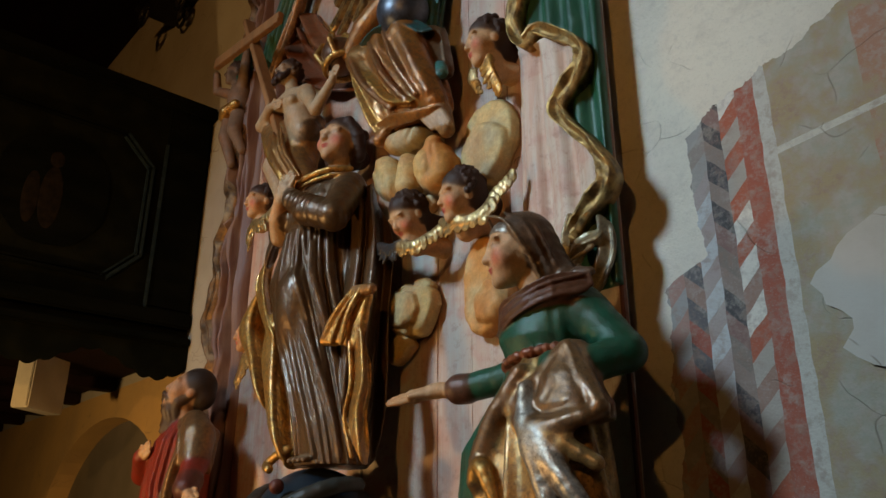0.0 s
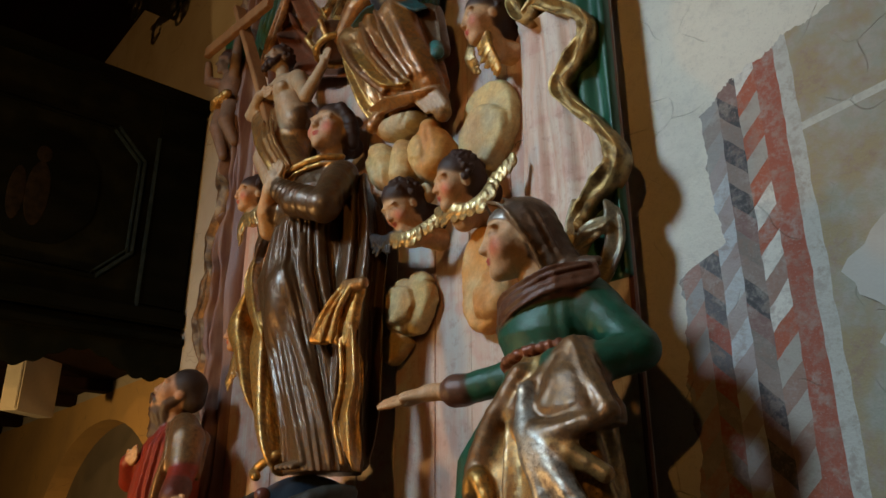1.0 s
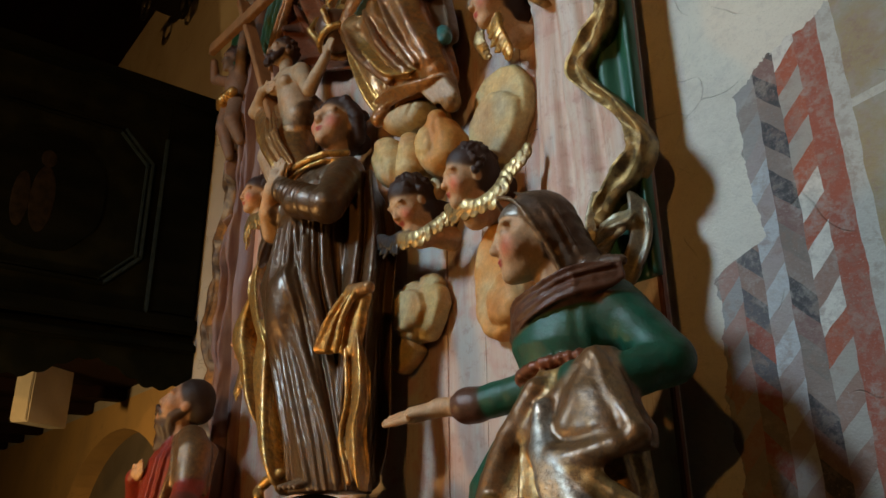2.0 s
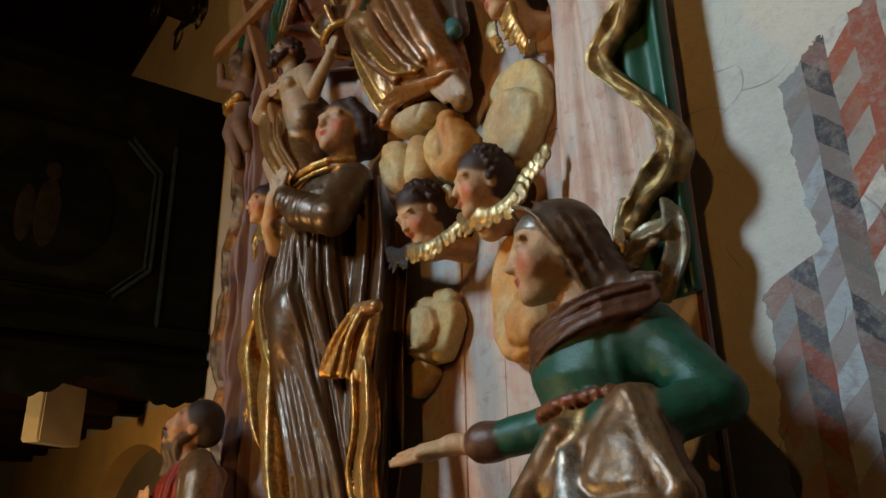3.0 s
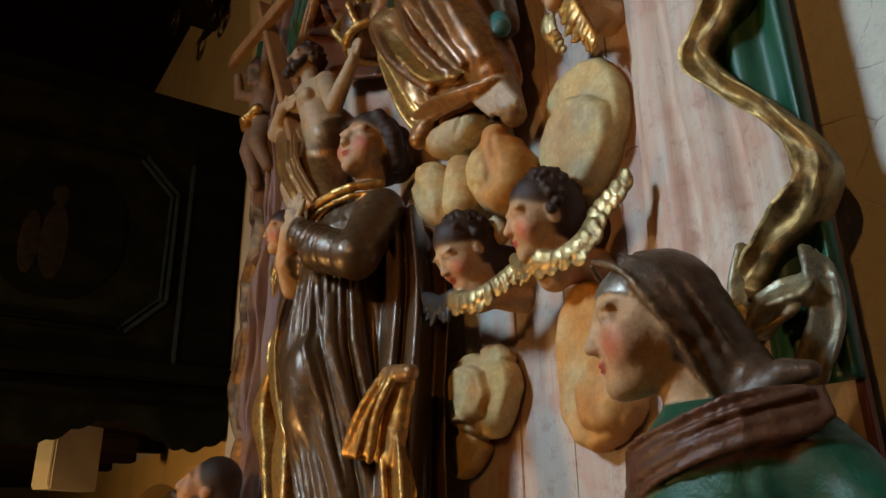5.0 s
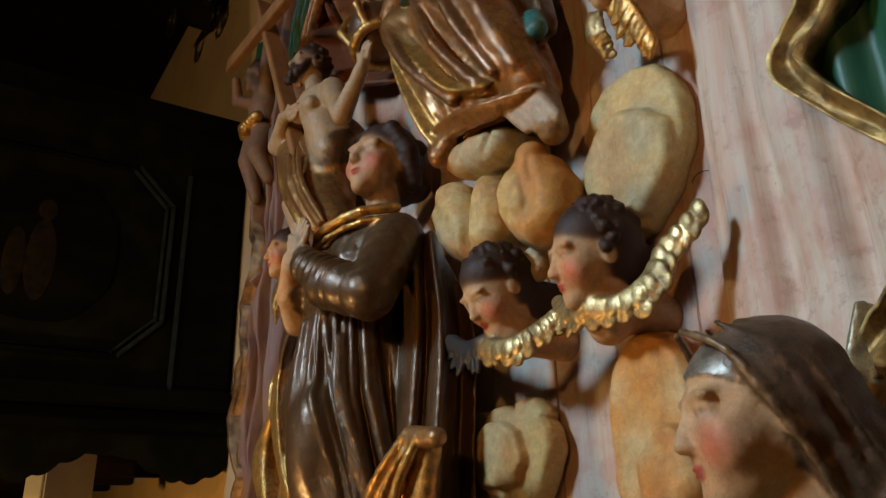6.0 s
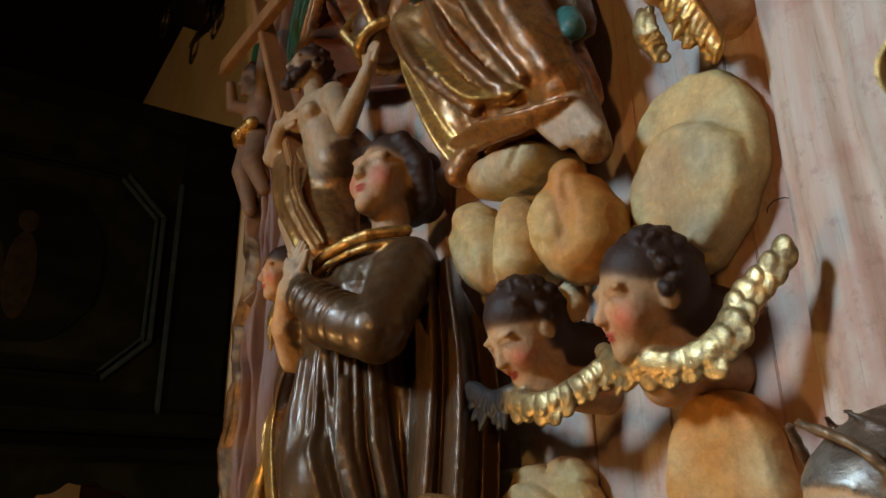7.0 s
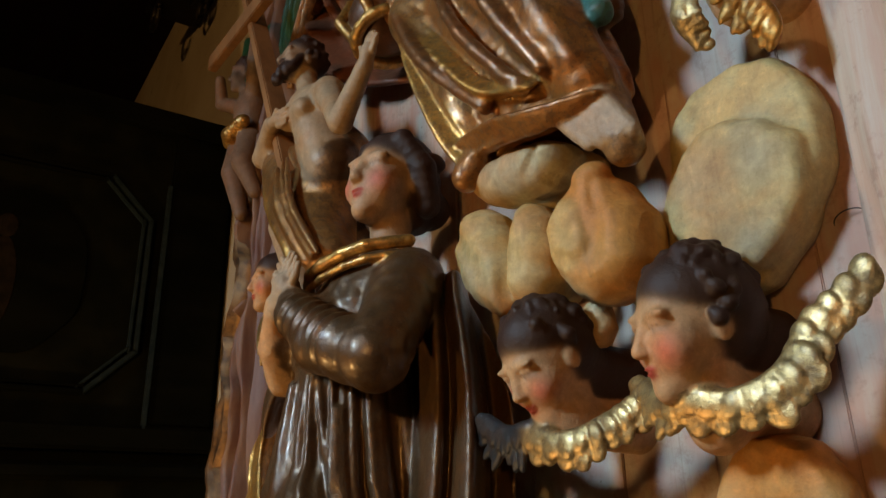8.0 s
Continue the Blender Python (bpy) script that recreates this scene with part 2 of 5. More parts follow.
def slab_bm(front, back_y):
    """A closed slab from a grid of front points (rows, columns, xyz) to the plane y = back_y."""
    rows, cols, _ = front.shape
    bm = bmesh.new()
    f = [[bm.verts.new(front[i, j]) for j in range(cols)] for i in range(rows)]
    k = [[bm.verts.new((front[i, j][0], back_y, front[i, j][2])) for j in range(cols)] for i in range(rows)]
    for i in range(rows - 1):
        for j in range(cols - 1):
            bm.faces.new((f[i][j], f[i][j + 1], f[i + 1][j + 1], f[i + 1][j]))
    rim = [(i, 0) for i in range(rows)] + [(rows - 1, j) for j in range(1, cols)] \
        + [(i, cols - 1) for i in range(rows - 2, -1, -1)] + [(0, j) for j in range(cols - 2, 0, -1)]
    for (a, b2), (c, d) in zip(rim, rim[1:] + rim[:1]):
        bm.faces.new((f[a][b2], f[c][d], k[c][d], k[a][b2]))
    bmesh.ops.recalc_face_normals(bm, faces=bm.faces[:])
    return bm


# ---- carving: smooth unions of simple solids, meshed on a fine grid ----
SKIN, LIP = (0.54, 0.31, 0.15, 0.04), (0.40, 0.05, 0.035, 0.05)
PALE, HAIR = (0.42, 0.30, 0.19, 0.04), (0.030, 0.011, 0.005, 0.02)
GOLD, SILVER = (0.58, 0.31, 0.075, 1), (0.55, 0.50, 0.42, 1)
PALEGOLD = (0.54, 0.38, 0.16, 1)
BROWN, BRONZE = (0.112, 0.060, 0.024, 0.60), (0.33, 0.135, 0.030, 0.60)
GREENC, RED, CLOUD = (0.012, 0.080, 0.042, 0.1), (0.22, 0.025, 0.012, 0.1), (0.56, 0.38, 0.14, 0)
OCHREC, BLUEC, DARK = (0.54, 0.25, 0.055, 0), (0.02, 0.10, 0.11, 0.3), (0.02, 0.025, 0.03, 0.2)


class Carving:
    def __init__(self, cell):
        self.cell, self.solids, self.spots = cell, [], []

    def add(self, dist, lo, hi, paint, k, cut=False):
        self.solids.append((dist, np.array(lo, float), np.array(hi, float), paint, k, cut))

    def ball(self, c, r, paint, k=0.012, rot=(0, 0, 0), cut=False):
        r = np.array(r if hasattr(r, '__len__') else (r, r, r), float)
        c = np.array(c, float)
        m = np.array(Euler([radians(a) for a in rot]).to_matrix())
        ext = np.sqrt(((m * r) ** 2).sum(axis=1))

        def dist(P):
            q = (P - c) @ m
            k0 = np.sqrt(((q / r) ** 2).sum(-1)) + 1e-9
            k1 = np.sqrt(((q / (r * r)) ** 2).sum(-1)) + 1e-9
            return k0 * (k0 - 1) / k1
        self.add(dist, c - ext, c + ext, paint, k, cut)

    def plate(self, outline, y, t, paint, k=0.004, rim=0.03, tilt=0.0):
        """A thick plate with a rounded rim, facing -y, inside a smooth closed outline of (x, z)."""
        n = len(outline)
        V = spline([outline[i % n] for i in range(n + 3)], 8 * (n + 2) + 1)[8:8 * (n + 1)]
        V = V + 0.0018 * np.stack([np.sin(np.arange(len(V)) * 0.9), np.cos(np.arange(len(V)) * 1.3)], 1)
        mid = V.mean(0)

        def dist(P):
            x, z = P[..., 0], P[..., 2]
            best = np.full(x.shape, 1e9)
            inside = np.zeros(x.shape, bool)
            for (ax, az), (bx, bz) in zip(V, np.roll(V, -1, 0)):
                ex, ez = bx - ax, bz - az
                h = np.clip(((x - ax) * ex + (z - az) * ez) / (ex * ex + ez * ez + 1e-12), 0, 1)
                best = np.minimum(best, (x - ax - h * ex) ** 2 + (z - az - h * ez) ** 2)
                if abs(ez) > 1e-9:
                    inside ^= ((az > z) != (bz > z)) & (x < ax + (z - az) / ez * ex)
            e = np.sqrt(best)
            w = np.clip(e / rim, 0, 1) * inside
            yy = np.abs(P[..., 1] - y - tilt * (x - mid[0]))
            h = t * np.sqrt(np.clip(1 - (1 - w) ** 2, 0, 1))
            return np.where(inside, np.maximum((yy - h) * 0.6, -e), np.sqrt(e * e + yy * yy))
        lo, hi = V.min(0), V.max(0)
        q = t + abs(tilt) * 0.15
        self.add(dist, (lo[0], y - q, lo[1]), (hi[0], y + q, hi[1]), paint, k)

    def limb(self, pts, rad, paint, k=0.012, wrinkle=0.0, pitch=0.03):
        pts, rad = np.array(pts, float), list(rad)

        def dist(P):
            best = None
            for a, b, ra, rb in zip(pts, pts[1:], rad, rad[1:]):
                d = b - a
                L = np.linalg.norm(d)
                h = np.clip(((P - a) @ d) / (L * L), 0, 1)
                q = np.linalg.norm(P - a - h[..., None] * d, axis=-1)
                r = ra + (rb - ra) * h
                if wrinkle:
                    r = r + wrinkle * np.sin(h * L / pitch * 6.28 + 2.2 * np.sin((P[..., 0] - P[..., 1]) * 30))
                if best is None:
                    best = q - r
                else:
                    g = np.maximum(0.006 - np.abs(best - q + r), 0) / 0.006
                    best = np.minimum(best, q - r) - g * g * 0.0008
            return best
        R = max(rad) + wrinkle
        self.add(dist, pts.min(0) - R, pts.max(0) + R, paint, k)

    def cloth(self, rings, paint, folds=9, depth=0.12, k=0.02, seed=0.0, lean=0.5, fade=0.0, shade=None):
        """A draped body: rings of (z, x, y, rx, ry) from below, with folds that run down it."""
        R = np.array(sorted(rings), float)
        lo = [min(R[:, 1] - R[:, 3]) * 1.0 - 0.03, min(R[:, 2] - R[:, 4]) - 0.03, R[0, 0]]
        hi = [max(R[:, 1] + R[:, 3]) + 0.03, max(R[:, 2] + R[:, 4]) + 0.03, R[-1, 0]]

        def dist(P):
            z = np.clip(P[..., 2], R[0, 0], R[-1, 0])
            cx, cy, rx, ry = (np.interp(z, R[:, 0], R[:, i]) for i in (1, 2, 3, 4))
            dx, dy = P[..., 0] - cx, P[..., 1] - cy
            a = np.arctan2(dy / ry, dx / rx)
            h = (z - R[0, 0]) / (R[-1, 0] - R[0, 0])
            amp = depth * (1 - fade * h) * (0.40 + 0.85 * np.sin(a * 1.5 + 2.6 * h + seed) ** 2)
            a = a + 0.30 * np.sin(2 * a + seed) + 0.16 * np.sin(3 * a + 1.7 * h + seed * 2)
            w = a * folds + seed + lean * 3 * h + 0.9 * np.sin(3.1 * h + a * 2 + seed) + 0.5 * np.sin(7 * h + seed * 2)
            ridge = 1 - 2 * np.sqrt(np.sin(w / 2) ** 2 + 0.02)
            ridge2 = np.sin(w * 0.37 * 2 + 4 * h + seed)
            fine = np.sin(w * 1.9 + 2.5 * np.sin(2.2 * h + seed) + 5 * h)
            s = 1 + amp * (0.62 * ridge + 0.40 * ridge2 + 0.30 * fine)
            q = np.sqrt((dx / rx) ** 2 + (dy / ry) ** 2)
            d = (q - s) * np.minimum(rx, ry) * 0.85
            return np.maximum(d, np.maximum(R[0, 0] - P[..., 2], P[..., 2] - R[-1, 0]))
        self.add(dist, lo, hi, paint, k)

    def sheet(self, pts, width, thick, paint, across=(1, 0, 0), wave=0.5, k=0.008):
        """A hanging strip of cloth along pts: width across, thick through, folded in a wave."""
        across = np.array(across, float) / np.linalg.norm(across)
        P0 = spline(pts, 24)
        thick = thick * 0.5
        main = P0[-1] - P0[0]
        L = np.linalg.norm(main)
        main = main / L
        N = np.cross(main, across)
        N /= np.linalg.norm(N)
        W = np.cross(N, main)
        along = np.maximum.accumulate((P0 - P0[0]) @ main)

        def dist(P):
            g = (P - P0[0]) @ main
            c = np.stack([np.interp(g, along, P0[:, i]) for i in range(3)], -1)
            q = P - c
            s, n, e = q @ W, q @ N, np.maximum(np.maximum(-g, g - L), 0)
            g = g / L
            off = wave * thick * 1.9 * np.sin(s / width * (4.6 - 1.5 * g) + 2.0 * g + width * 40)
            taper = 0.30 + 0.75 * np.sqrt(np.sin(np.pi * np.clip(g, 0.01, 0.99)))
            over = np.maximum(np.abs(s) - width * taper * (1 + 0.14 * np.sin(g * 7 + 1)) + thick, 0)
            return (np.sqrt(over ** 2 + (n - off) ** 2 + e ** 2) - thick) * 0.65
        R = width * 1.15 + thick * (1 + 1.9 * wave)
        self.add(dist, P0.min(0) - R, P0.max(0) + R, paint, k)

    def spot(self, c, r, color, strength):
        """A touch of paint, such as a blush or an eye's dark ring."""
        self.spots.append((np.array(c, float), r, np.array(color), strength))

    def head(self, c, s, yaw=0, pitch=0, roll=0, hair='curls', skin=SKIN, beard=0.0, blush=True, neck=0.55):
        """A head of height s that looks along -y, turned by yaw (to its right: minus), pitch (up: plus)."""
        R = np.array((Matrix.Rotation(radians(yaw), 3, 'Z') @ Matrix.Rotation(radians(-pitch), 3, 'X') @ Matrix.Rotation(radians(roll), 3, 'Y')))
        E3 = [math.degrees(a) for a in Matrix(R).to_euler()]
        c = np.array(c, float)

        def at(x, y, z):
            return c + R @ (np.array((x, y, z)) * s)

        def b(x, y, z, r, paint, k=0.06, cut=False):
            r = r if hasattr(r, '__len__') else (r, r, r)
            self.ball(at(x, y, z), [v * s for v in r], paint, k * s, E3, cut)
        b(0, 0.03, 0.10, (0.325, 0.40, 0.39), skin)
        b(0, -0.12, -0.15, (0.245, 0.255, 0.31), skin, 0.14)
        b(0, -0.255, -0.40, (0.09, 0.09, 0.08), skin, 0.12)
        for e in (-1, 1):
            b(e * 0.150, -0.395, 0.035, (0.085, 0.050, 0.045), skin, 0.06, True)
            b(e * 0.150, -0.296, 0.028, (0.070, 0.060, 0.042), (0.46, 0.37, 0.27, 0.02), 0.008)
            b(e * 0.150, -0.290, 0.060, (0.088, 0.080, 0.034), skin, 0.015)
            b(e * 0.150, -0.272, 0.000, (0.082, 0.075, 0.026), skin, 0.02)
            b(e * 0.155, -0.325, 0.13, (0.12, 0.055, 0.030), skin, 0.06)
            b(e * 0.195, -0.225, -0.12, (0.10, 0.10, 0.11), skin, 0.12)
            b(e * 0.330, 0.05, -0.02, (0.035, 0.07, 0.10), skin, 0.03)
            b(e * 0.036, -0.395, -0.125, (0.035, 0.04, 0.032), skin, 0.03)
            self.spot(at(e * 0.145, -0.345, 0.028), 0.019 * s, (0.06, 0.04, 0.03), 0.65)
            for q in (-0.055, -0.02, 0.02, 0.055):
                self.spot(at(e * (0.150 + q), -0.362 + 2.5 * q * q, 0.056 - 2.6 * q * q), 0.012 * s, (0.10, 0.05, 0.03), 0.6)
            for q in (-0.10, -0.05, 0.0, 0.05, 0.09):
                self.spot(at(e * (0.16 + q), -0.375 + 2.2 * q * q, 0.142 - 2.5 * q * q), 0.014 * s, (0.12, 0.06, 0.03), 0.45)
            if blush:
                self.spot(at(e * 0.21, -0.31, -0.13), 0.12 * s, (0.54, 0.10, 0.06), 0.8)
        self.limb([at(0, -0.345, 0.11), at(0, -0.430, -0.10)], (0.028 * s, 0.043 * s), skin, 0.045 * s)
        b(0, -0.425, -0.115, (0.044, 0.042, 0.036), skin, 0.03)
        b(0, -0.362, -0.232, (0.075, 0.036, 0.017), LIP, 0.015)
        b(0, -0.352, -0.268, (0.058, 0.036, 0.018), LIP, 0.015)
        b(0, -0.390, -0.250, (0.055, 0.03, 0.006), (0.06, 0.01, 0.01, 0.02), 0.01, True)
        if neck:
            self.limb([at(0, 0.06, -0.25), at(0, 0.06, -0.25) + np.array((0, 0.03 * s, -neck * s))], (0.19 * s, 0.20 * s), skin, 0.06 * s)
        rnd = random.Random(int(abs(c[0] * 1000) + abs(c[2] * 100)))
        if hair:
            b(0, 0.075, 0.25, (0.362, 0.415, 0.335), HAIR, 0.012)
            b(0, 0.18, 0.10, (0.375, 0.355, 0.39), HAIR, 0.02)
        if hair == 'curls':
            for i in range(54):
                az, el = rnd.uniform(-2.3, 2.3), rnd.uniform(-0.35, 1.5)
                x, y, z = math.sin(az) * math.cos(el), math.cos(az) * math.cos(el), math.sin(el)
                if y < -0.30 and z < 0.50:
                    continue
                q, a = rnd.uniform(0.045, 0.075), at(x * 0.362, 0.08 + y * 0.40, 0.17 + z * 0.385)
                t = np.cross((x, y, z), (rnd.uniform(-1, 1), rnd.uniform(-1, 1), rnd.uniform(-0.3, 0.3))) * 0.16 * s
                t = R @ t
                lift = R @ np.array((x, y, z)) * 0.022 * s
                self.limb([a - t, a + lift, a + t], (q * 0.6 * s, q * s, q * 0.5 * s), HAIR, 0.015 * s)
        if hair == 'long':
            for e in (-1, 1):
                self.limb([at(e * 0.25, -0.15, 0.38), at(e * 0.38, 0.05, 0.12), at(e * 0.36, 0.22, -0.20)],
                          (0.10 * s, 0.13 * s, 0.12 * s), HAIR, 0.05 * s, 0.003 * s, 0.09 * s)
            b(0.08, 0.47, -0.06, (0.24, 0.21, 0.20), HAIR, 0.05)
            b(0.05, 0.30, -0.22, (0.26, 0.20, 0.17), HAIR, 0.06)
            for i in range(12):
                az, el = rnd.uniform(-1.3, 1.3), rnd.uniform(-0.4, 1.2)
                b(math.sin(az) * math.cos(el) * 0.38, 0.1 + math.cos(az) * math.cos(el) * 0.42, 0.16 + math.sin(el) * 0.36,
                  (0.10, 0.13, 0.08), HAIR, 0.04)
        if beard:
            for i in range(34):
                t = rnd.random()
                b(rnd.uniform(-0.24, 0.24) * (1 - 0.55 * t), -0.27 - 0.10 * t + rnd.uniform(-0.05, 0.05), -0.27 - (beard - 0.25) * t,
                  (0.095 - 0.04 * t, 0.08, 0.13), HAIR, 0.015)
            for e in (-1, 1):
                self.limb([at(e * 0.28, -0.08, -0.02), at(e * 0.24, -0.2, -0.3)], (0.06 * s, 0.09 * s), HAIR, 0.05 * s)
                b(e * 0.09, -0.39, -0.165, (0.08, 0.04, 0.03), HAIR, 0.02)

    def palm(self, wrist, tips, r, paint, up=(0, 0, 1)):
        """A hand from the wrist to the middle finger's tip, with four fingers and a thumb."""
        w, t = np.array(wrist, float), np.array(tips, float)
        d = t - w
        L = np.linalg.norm(d)
        side = np.cross(d / L, np.array(up, float))
        side /= np.linalg.norm(side) + 1e-9
        mid = w + d * 0.5
        self.limb([w, mid], (r * 1.5, r * 1.7), paint, r)
        for i in (-1.5, -0.5, 0.5, 1.5):
            root = mid + side * i * r * 1.25
            self.limb([root, root + d * 0.25 + side * i * r * 0.15, root + d * (0.5 - 0.04 * abs(i))], (r * 0.72, r * 0.62, r * 0.48), paint, r * 0.22)
        self.limb([w + d * 0.15 - side * r, w + d * 0.5 - side * 2.6 * r + np.array(up) * r], (r * 0.8, r * 0.55), paint, r * 0.6)

    def wing(self, pts, width, paint, side=1):
        """A short wing along pts: a smooth leading edge and two rows of rounded feathers on its outer side."""
        P = spline(pts, 12)
        n = len(P)
        self.limb(P, [width * (0.20 - 0.07 * i / n) for i in range(n)], paint, 0.006)
        step = max(np.linalg.norm(P[1] - P[0]), 0.011)
        face = np.array((0.0, -1.0, 0.0))
        rnd = random.Random(int(abs(P[0][0] * 997)))
        for row, (away, lift, length, wide) in enumerate(((0.58, 0.00, 0.50, 0.80), (0.26, 0.10, 0.40, 0.76))):
            for i in range(n):
                f = i + (0.5 if row == 1 else 0.0)
                t = P[min(i + 1, n - 1)] - P[max(i - 1, 0)]
                t /= np.linalg.norm(t)
                out = np.cross(t, face) * side
                out /= np.linalg.norm(out)
                lean = out + t * (0.25 + 0.9 * (i / n) ** 2 + rnd.uniform(-0.22, 0.22))
                lean /= np.linalg.norm(lean)
                w = width * (0.72 + 0.34 * math.sin(math.pi * i / (n - 1))) * rnd.uniform(0.82, 1.18)
                m = Matrix([np.cross(lean, face), face, lean]).transposed().to_euler()
                p = P[i] + t * step * (0.5 if row == 1 else 0.0)
                self.ball(p + lean * w * away + face * width * lift, (step * wide * 1.05, 0.0056, w * length), paint, 0.0006, [math.degrees(v) for v in m])

    def mesh(self, name, label, category, chisel=0.0006, group="", lumps=0.0):
        h = self.cell
        lo = np.min([s[1] for s in self.solids if not s[5]], axis=0) - 3 * h
        hi = np.max([s[2] for s in self.solids if not s[5]], axis=0) + 3 * h
        n = np.ceil((hi - lo) / h).astype(int) + 1
        D = np.full(n, 1.0, np.float32)
        axes = [lo[i] + h * np.arange(n[i]) for i in range(3)]

        def region(a, b, pad):
            i0 = np.maximum(np.floor((a - pad - lo) / h).astype(int), 0)
            i1 = np.minimum(np.ceil((b + pad - lo) / h).astype(int) + 1, n)
            return i0, i1

        def grid(i0, i1):
            g = np.empty((*(i1 - i0), 3))
            for i in range(3):
                shape = [1, 1, 1]
                shape[i] = -1
                g[..., i] = axes[i][i0[i]:i1[i]].reshape(shape)
            return g
        for dist, a, b, paint, k, cut in self.solids:
            i0, i1 = region(a, b, 2.5 * h + k)
            sl = tuple(slice(p, q) for p, q in zip(i0, i1))
            d, old = dist(grid(i0, i1)), D[sl]
            if cut:
                g = np.maximum(k - np.abs(old + d), 0) / k
                D[sl] = np.maximum(old, -d) + g * g * k / 4
            else:
                g = np.maximum(k - np.abs(old - d), 0) / k
                D[sl] = np.minimum(old, d) - g * g * k / 4
        gx, gy, gz = axes[0][:, None, None], axes[1][None, :, None], axes[2][None, None, :]
        D += (chisel * (np.sin(gx * 151 + 3 * np.sin(gz * 47)) * np.sin(gy * 139 + gz * 31) * np.sin(gz * 127 + gx * 23))).astype(np.float32)
        if lumps:
            D += (lumps * (np.sin(gx * 61 + 2 * np.sin(gz * 23)) * np.sin(gz * 53 + 2.3 * np.sin(gx * 29)) + 0.4 * np.sin(gx * 17 + gz * 113 + gy * 60))).astype(np.float32)
        # surface nets
        S = D < 0
        cells = np.zeros(n - 1, bool)
        cnt = np.zeros(n - 1, np.int8)
        corner = [(i, j, k) for i in (0, 1) for j in (0, 1) for k in (0, 1)]
        view = lambda A, o: A[o[0]:n[0] - 1 + o[0], o[1]:n[1] - 1 + o[1], o[2]:n[2] - 1 + o[2]]
        for o in corner:
            cnt += view(S, o)
        cells = (cnt > 0) & (cnt < 8)
        idx = np.argwhere(cells)
        acc, num = np.zeros((len(idx), 3)), np.zeros(len(idx))
        vals = {o: D[idx[:, 0] + o[0], idx[:, 1] + o[1], idx[:, 2] + o[2]].astype(float) for o in corner}
        for o in corner:
            for ax in range(3):
                if o[ax] == 0:
                    e = tuple(1 if i == ax else o[i] for i in range(3))
                    a, b = vals[o], vals[e]
                    cross = (a < 0) != (b < 0)
                    f = np.where(cross, a / np.where(a - b == 0, 1, a - b), 0)
                    pt = np.tile(np.array(o, float), (len(idx), 1))
                    pt[:, ax] = f
                    acc += pt * cross[:, None]
                    num += cross
        verts = lo + h * (idx + acc / num[:, None])
        ids = np.full(n - 1, -1, np.int64)
        ids[cells] = np.arange(len(idx))
        quads = []
        for ax in range(3):
            u, v = [(1, 2), (2, 0), (0, 1)][ax]
            o = [0, 0, 0]
            o[ax] = 1
            A = S[:n[0] - o[0], :n[1] - o[1], :n[2] - o[2]]
            B = S[o[0]:, o[1]:, o[2]:]
            e = np.argwhere(A != B)
            e = e[(e[:, u] > 0) & (e[:, v] > 0) & (e[:, u] < n[u] - 1) & (e[:, v] < n[v] - 1)]
            inside = A[tuple(e.T)]

            def cell(du, dv):
                c = e.copy()
                c[:, u] -= du
                c[:, v] -= dv
                return ids[tuple(c.T)]
            q = np.stack([cell(1, 1), cell(0, 1), cell(0, 0), cell(1, 0)], 1)
            q[~inside] = q[~inside][:, ::-1]
            quads.append(q)
        quads = np.vstack(quads)
        quads = quads[(quads >= 0).all(1)]
        # paint: each point takes the colours of the forms nearest to it
        wsum, csum = np.zeros(len(verts)), np.zeros((len(verts), 4))
        soft = 0.0012
        near = np.full(len(verts), 1e3)
        took = []
        for dist, a, b, paint, k, cut in self.solids:
            if cut:
                continue
            m = np.flatnonzero(((verts > a - 0.02) & (verts < b + 0.02)).all(1))
            if len(m):
                d = dist(verts[m][:, None, :])[:, 0]
                took.append((m, d, paint))
                np.minimum.at(near, m, d)
        for m, d, paint in took:
            w = np.exp(-np.clip((d - near[m]) / soft, 0, 40))
            wsum[m] += w
            csum[m] += w[:, None] * np.array(paint)
        col = csum / np.maximum(wsum, 1e-9)[:, None]
        for c, r, color, strength in self.spots:
            w = strength * np.exp(-((verts - c) ** 2).sum(1) / (r * r))[:, None]
            w *= (np.abs(col[:, 3:4] - 0.03) < 0.04)
            col[:, :3] += (color - col[:, :3]) * w
        me = bpy.data.meshes.new(name)
        me.vertices.add(len(verts))
        me.vertices.foreach_set("co", verts.astype(np.float32).ravel())
        me.loops.add(quads.size)
        me.loops.foreach_set("vertex_index", quads.ravel().astype(np.int32))
        me.polygons.add(len(quads))
        me.polygons.foreach_set("loop_start", np.arange(0, quads.size, 4, dtype=np.int32))
        me.polygons.foreach_set("use_smooth", np.ones(len(quads), bool))
        me.update(calc_edges=True)
        attr = me.color_attributes.new("paint", 'FLOAT_COLOR', 'POINT')
        attr.data.foreach_set("color", col.astype(np.float32).ravel())
        me.materials.append(CARVED)
        return tagged(new(name, me), label, category, group)


# ---- the room ----
def wall(name, bm, mat, label):
    return tagged(part(name, bm, mat), label, "wall", kind="structure")


def prism_bm(outline, y0, y1):
    """A flat outline of (x, z) given depth from y0 to y1."""
    bm = bmesh.new()
    a = [bm.verts.new((x, y0, z)) for x, z in outline]
    b = [bm.verts.new((x, y1, z)) for x, z in outline]
    bm.faces.new(a)
    bm.faces.new(b[::-1])
    for i in range(len(a)):
        j = (i + 1) % len(a)
        bm.faces.new((a[j], a[i], b[i], b[j]))
    bmesh.ops.recalc_face_normals(bm, faces=bm.faces[:])
    return bm


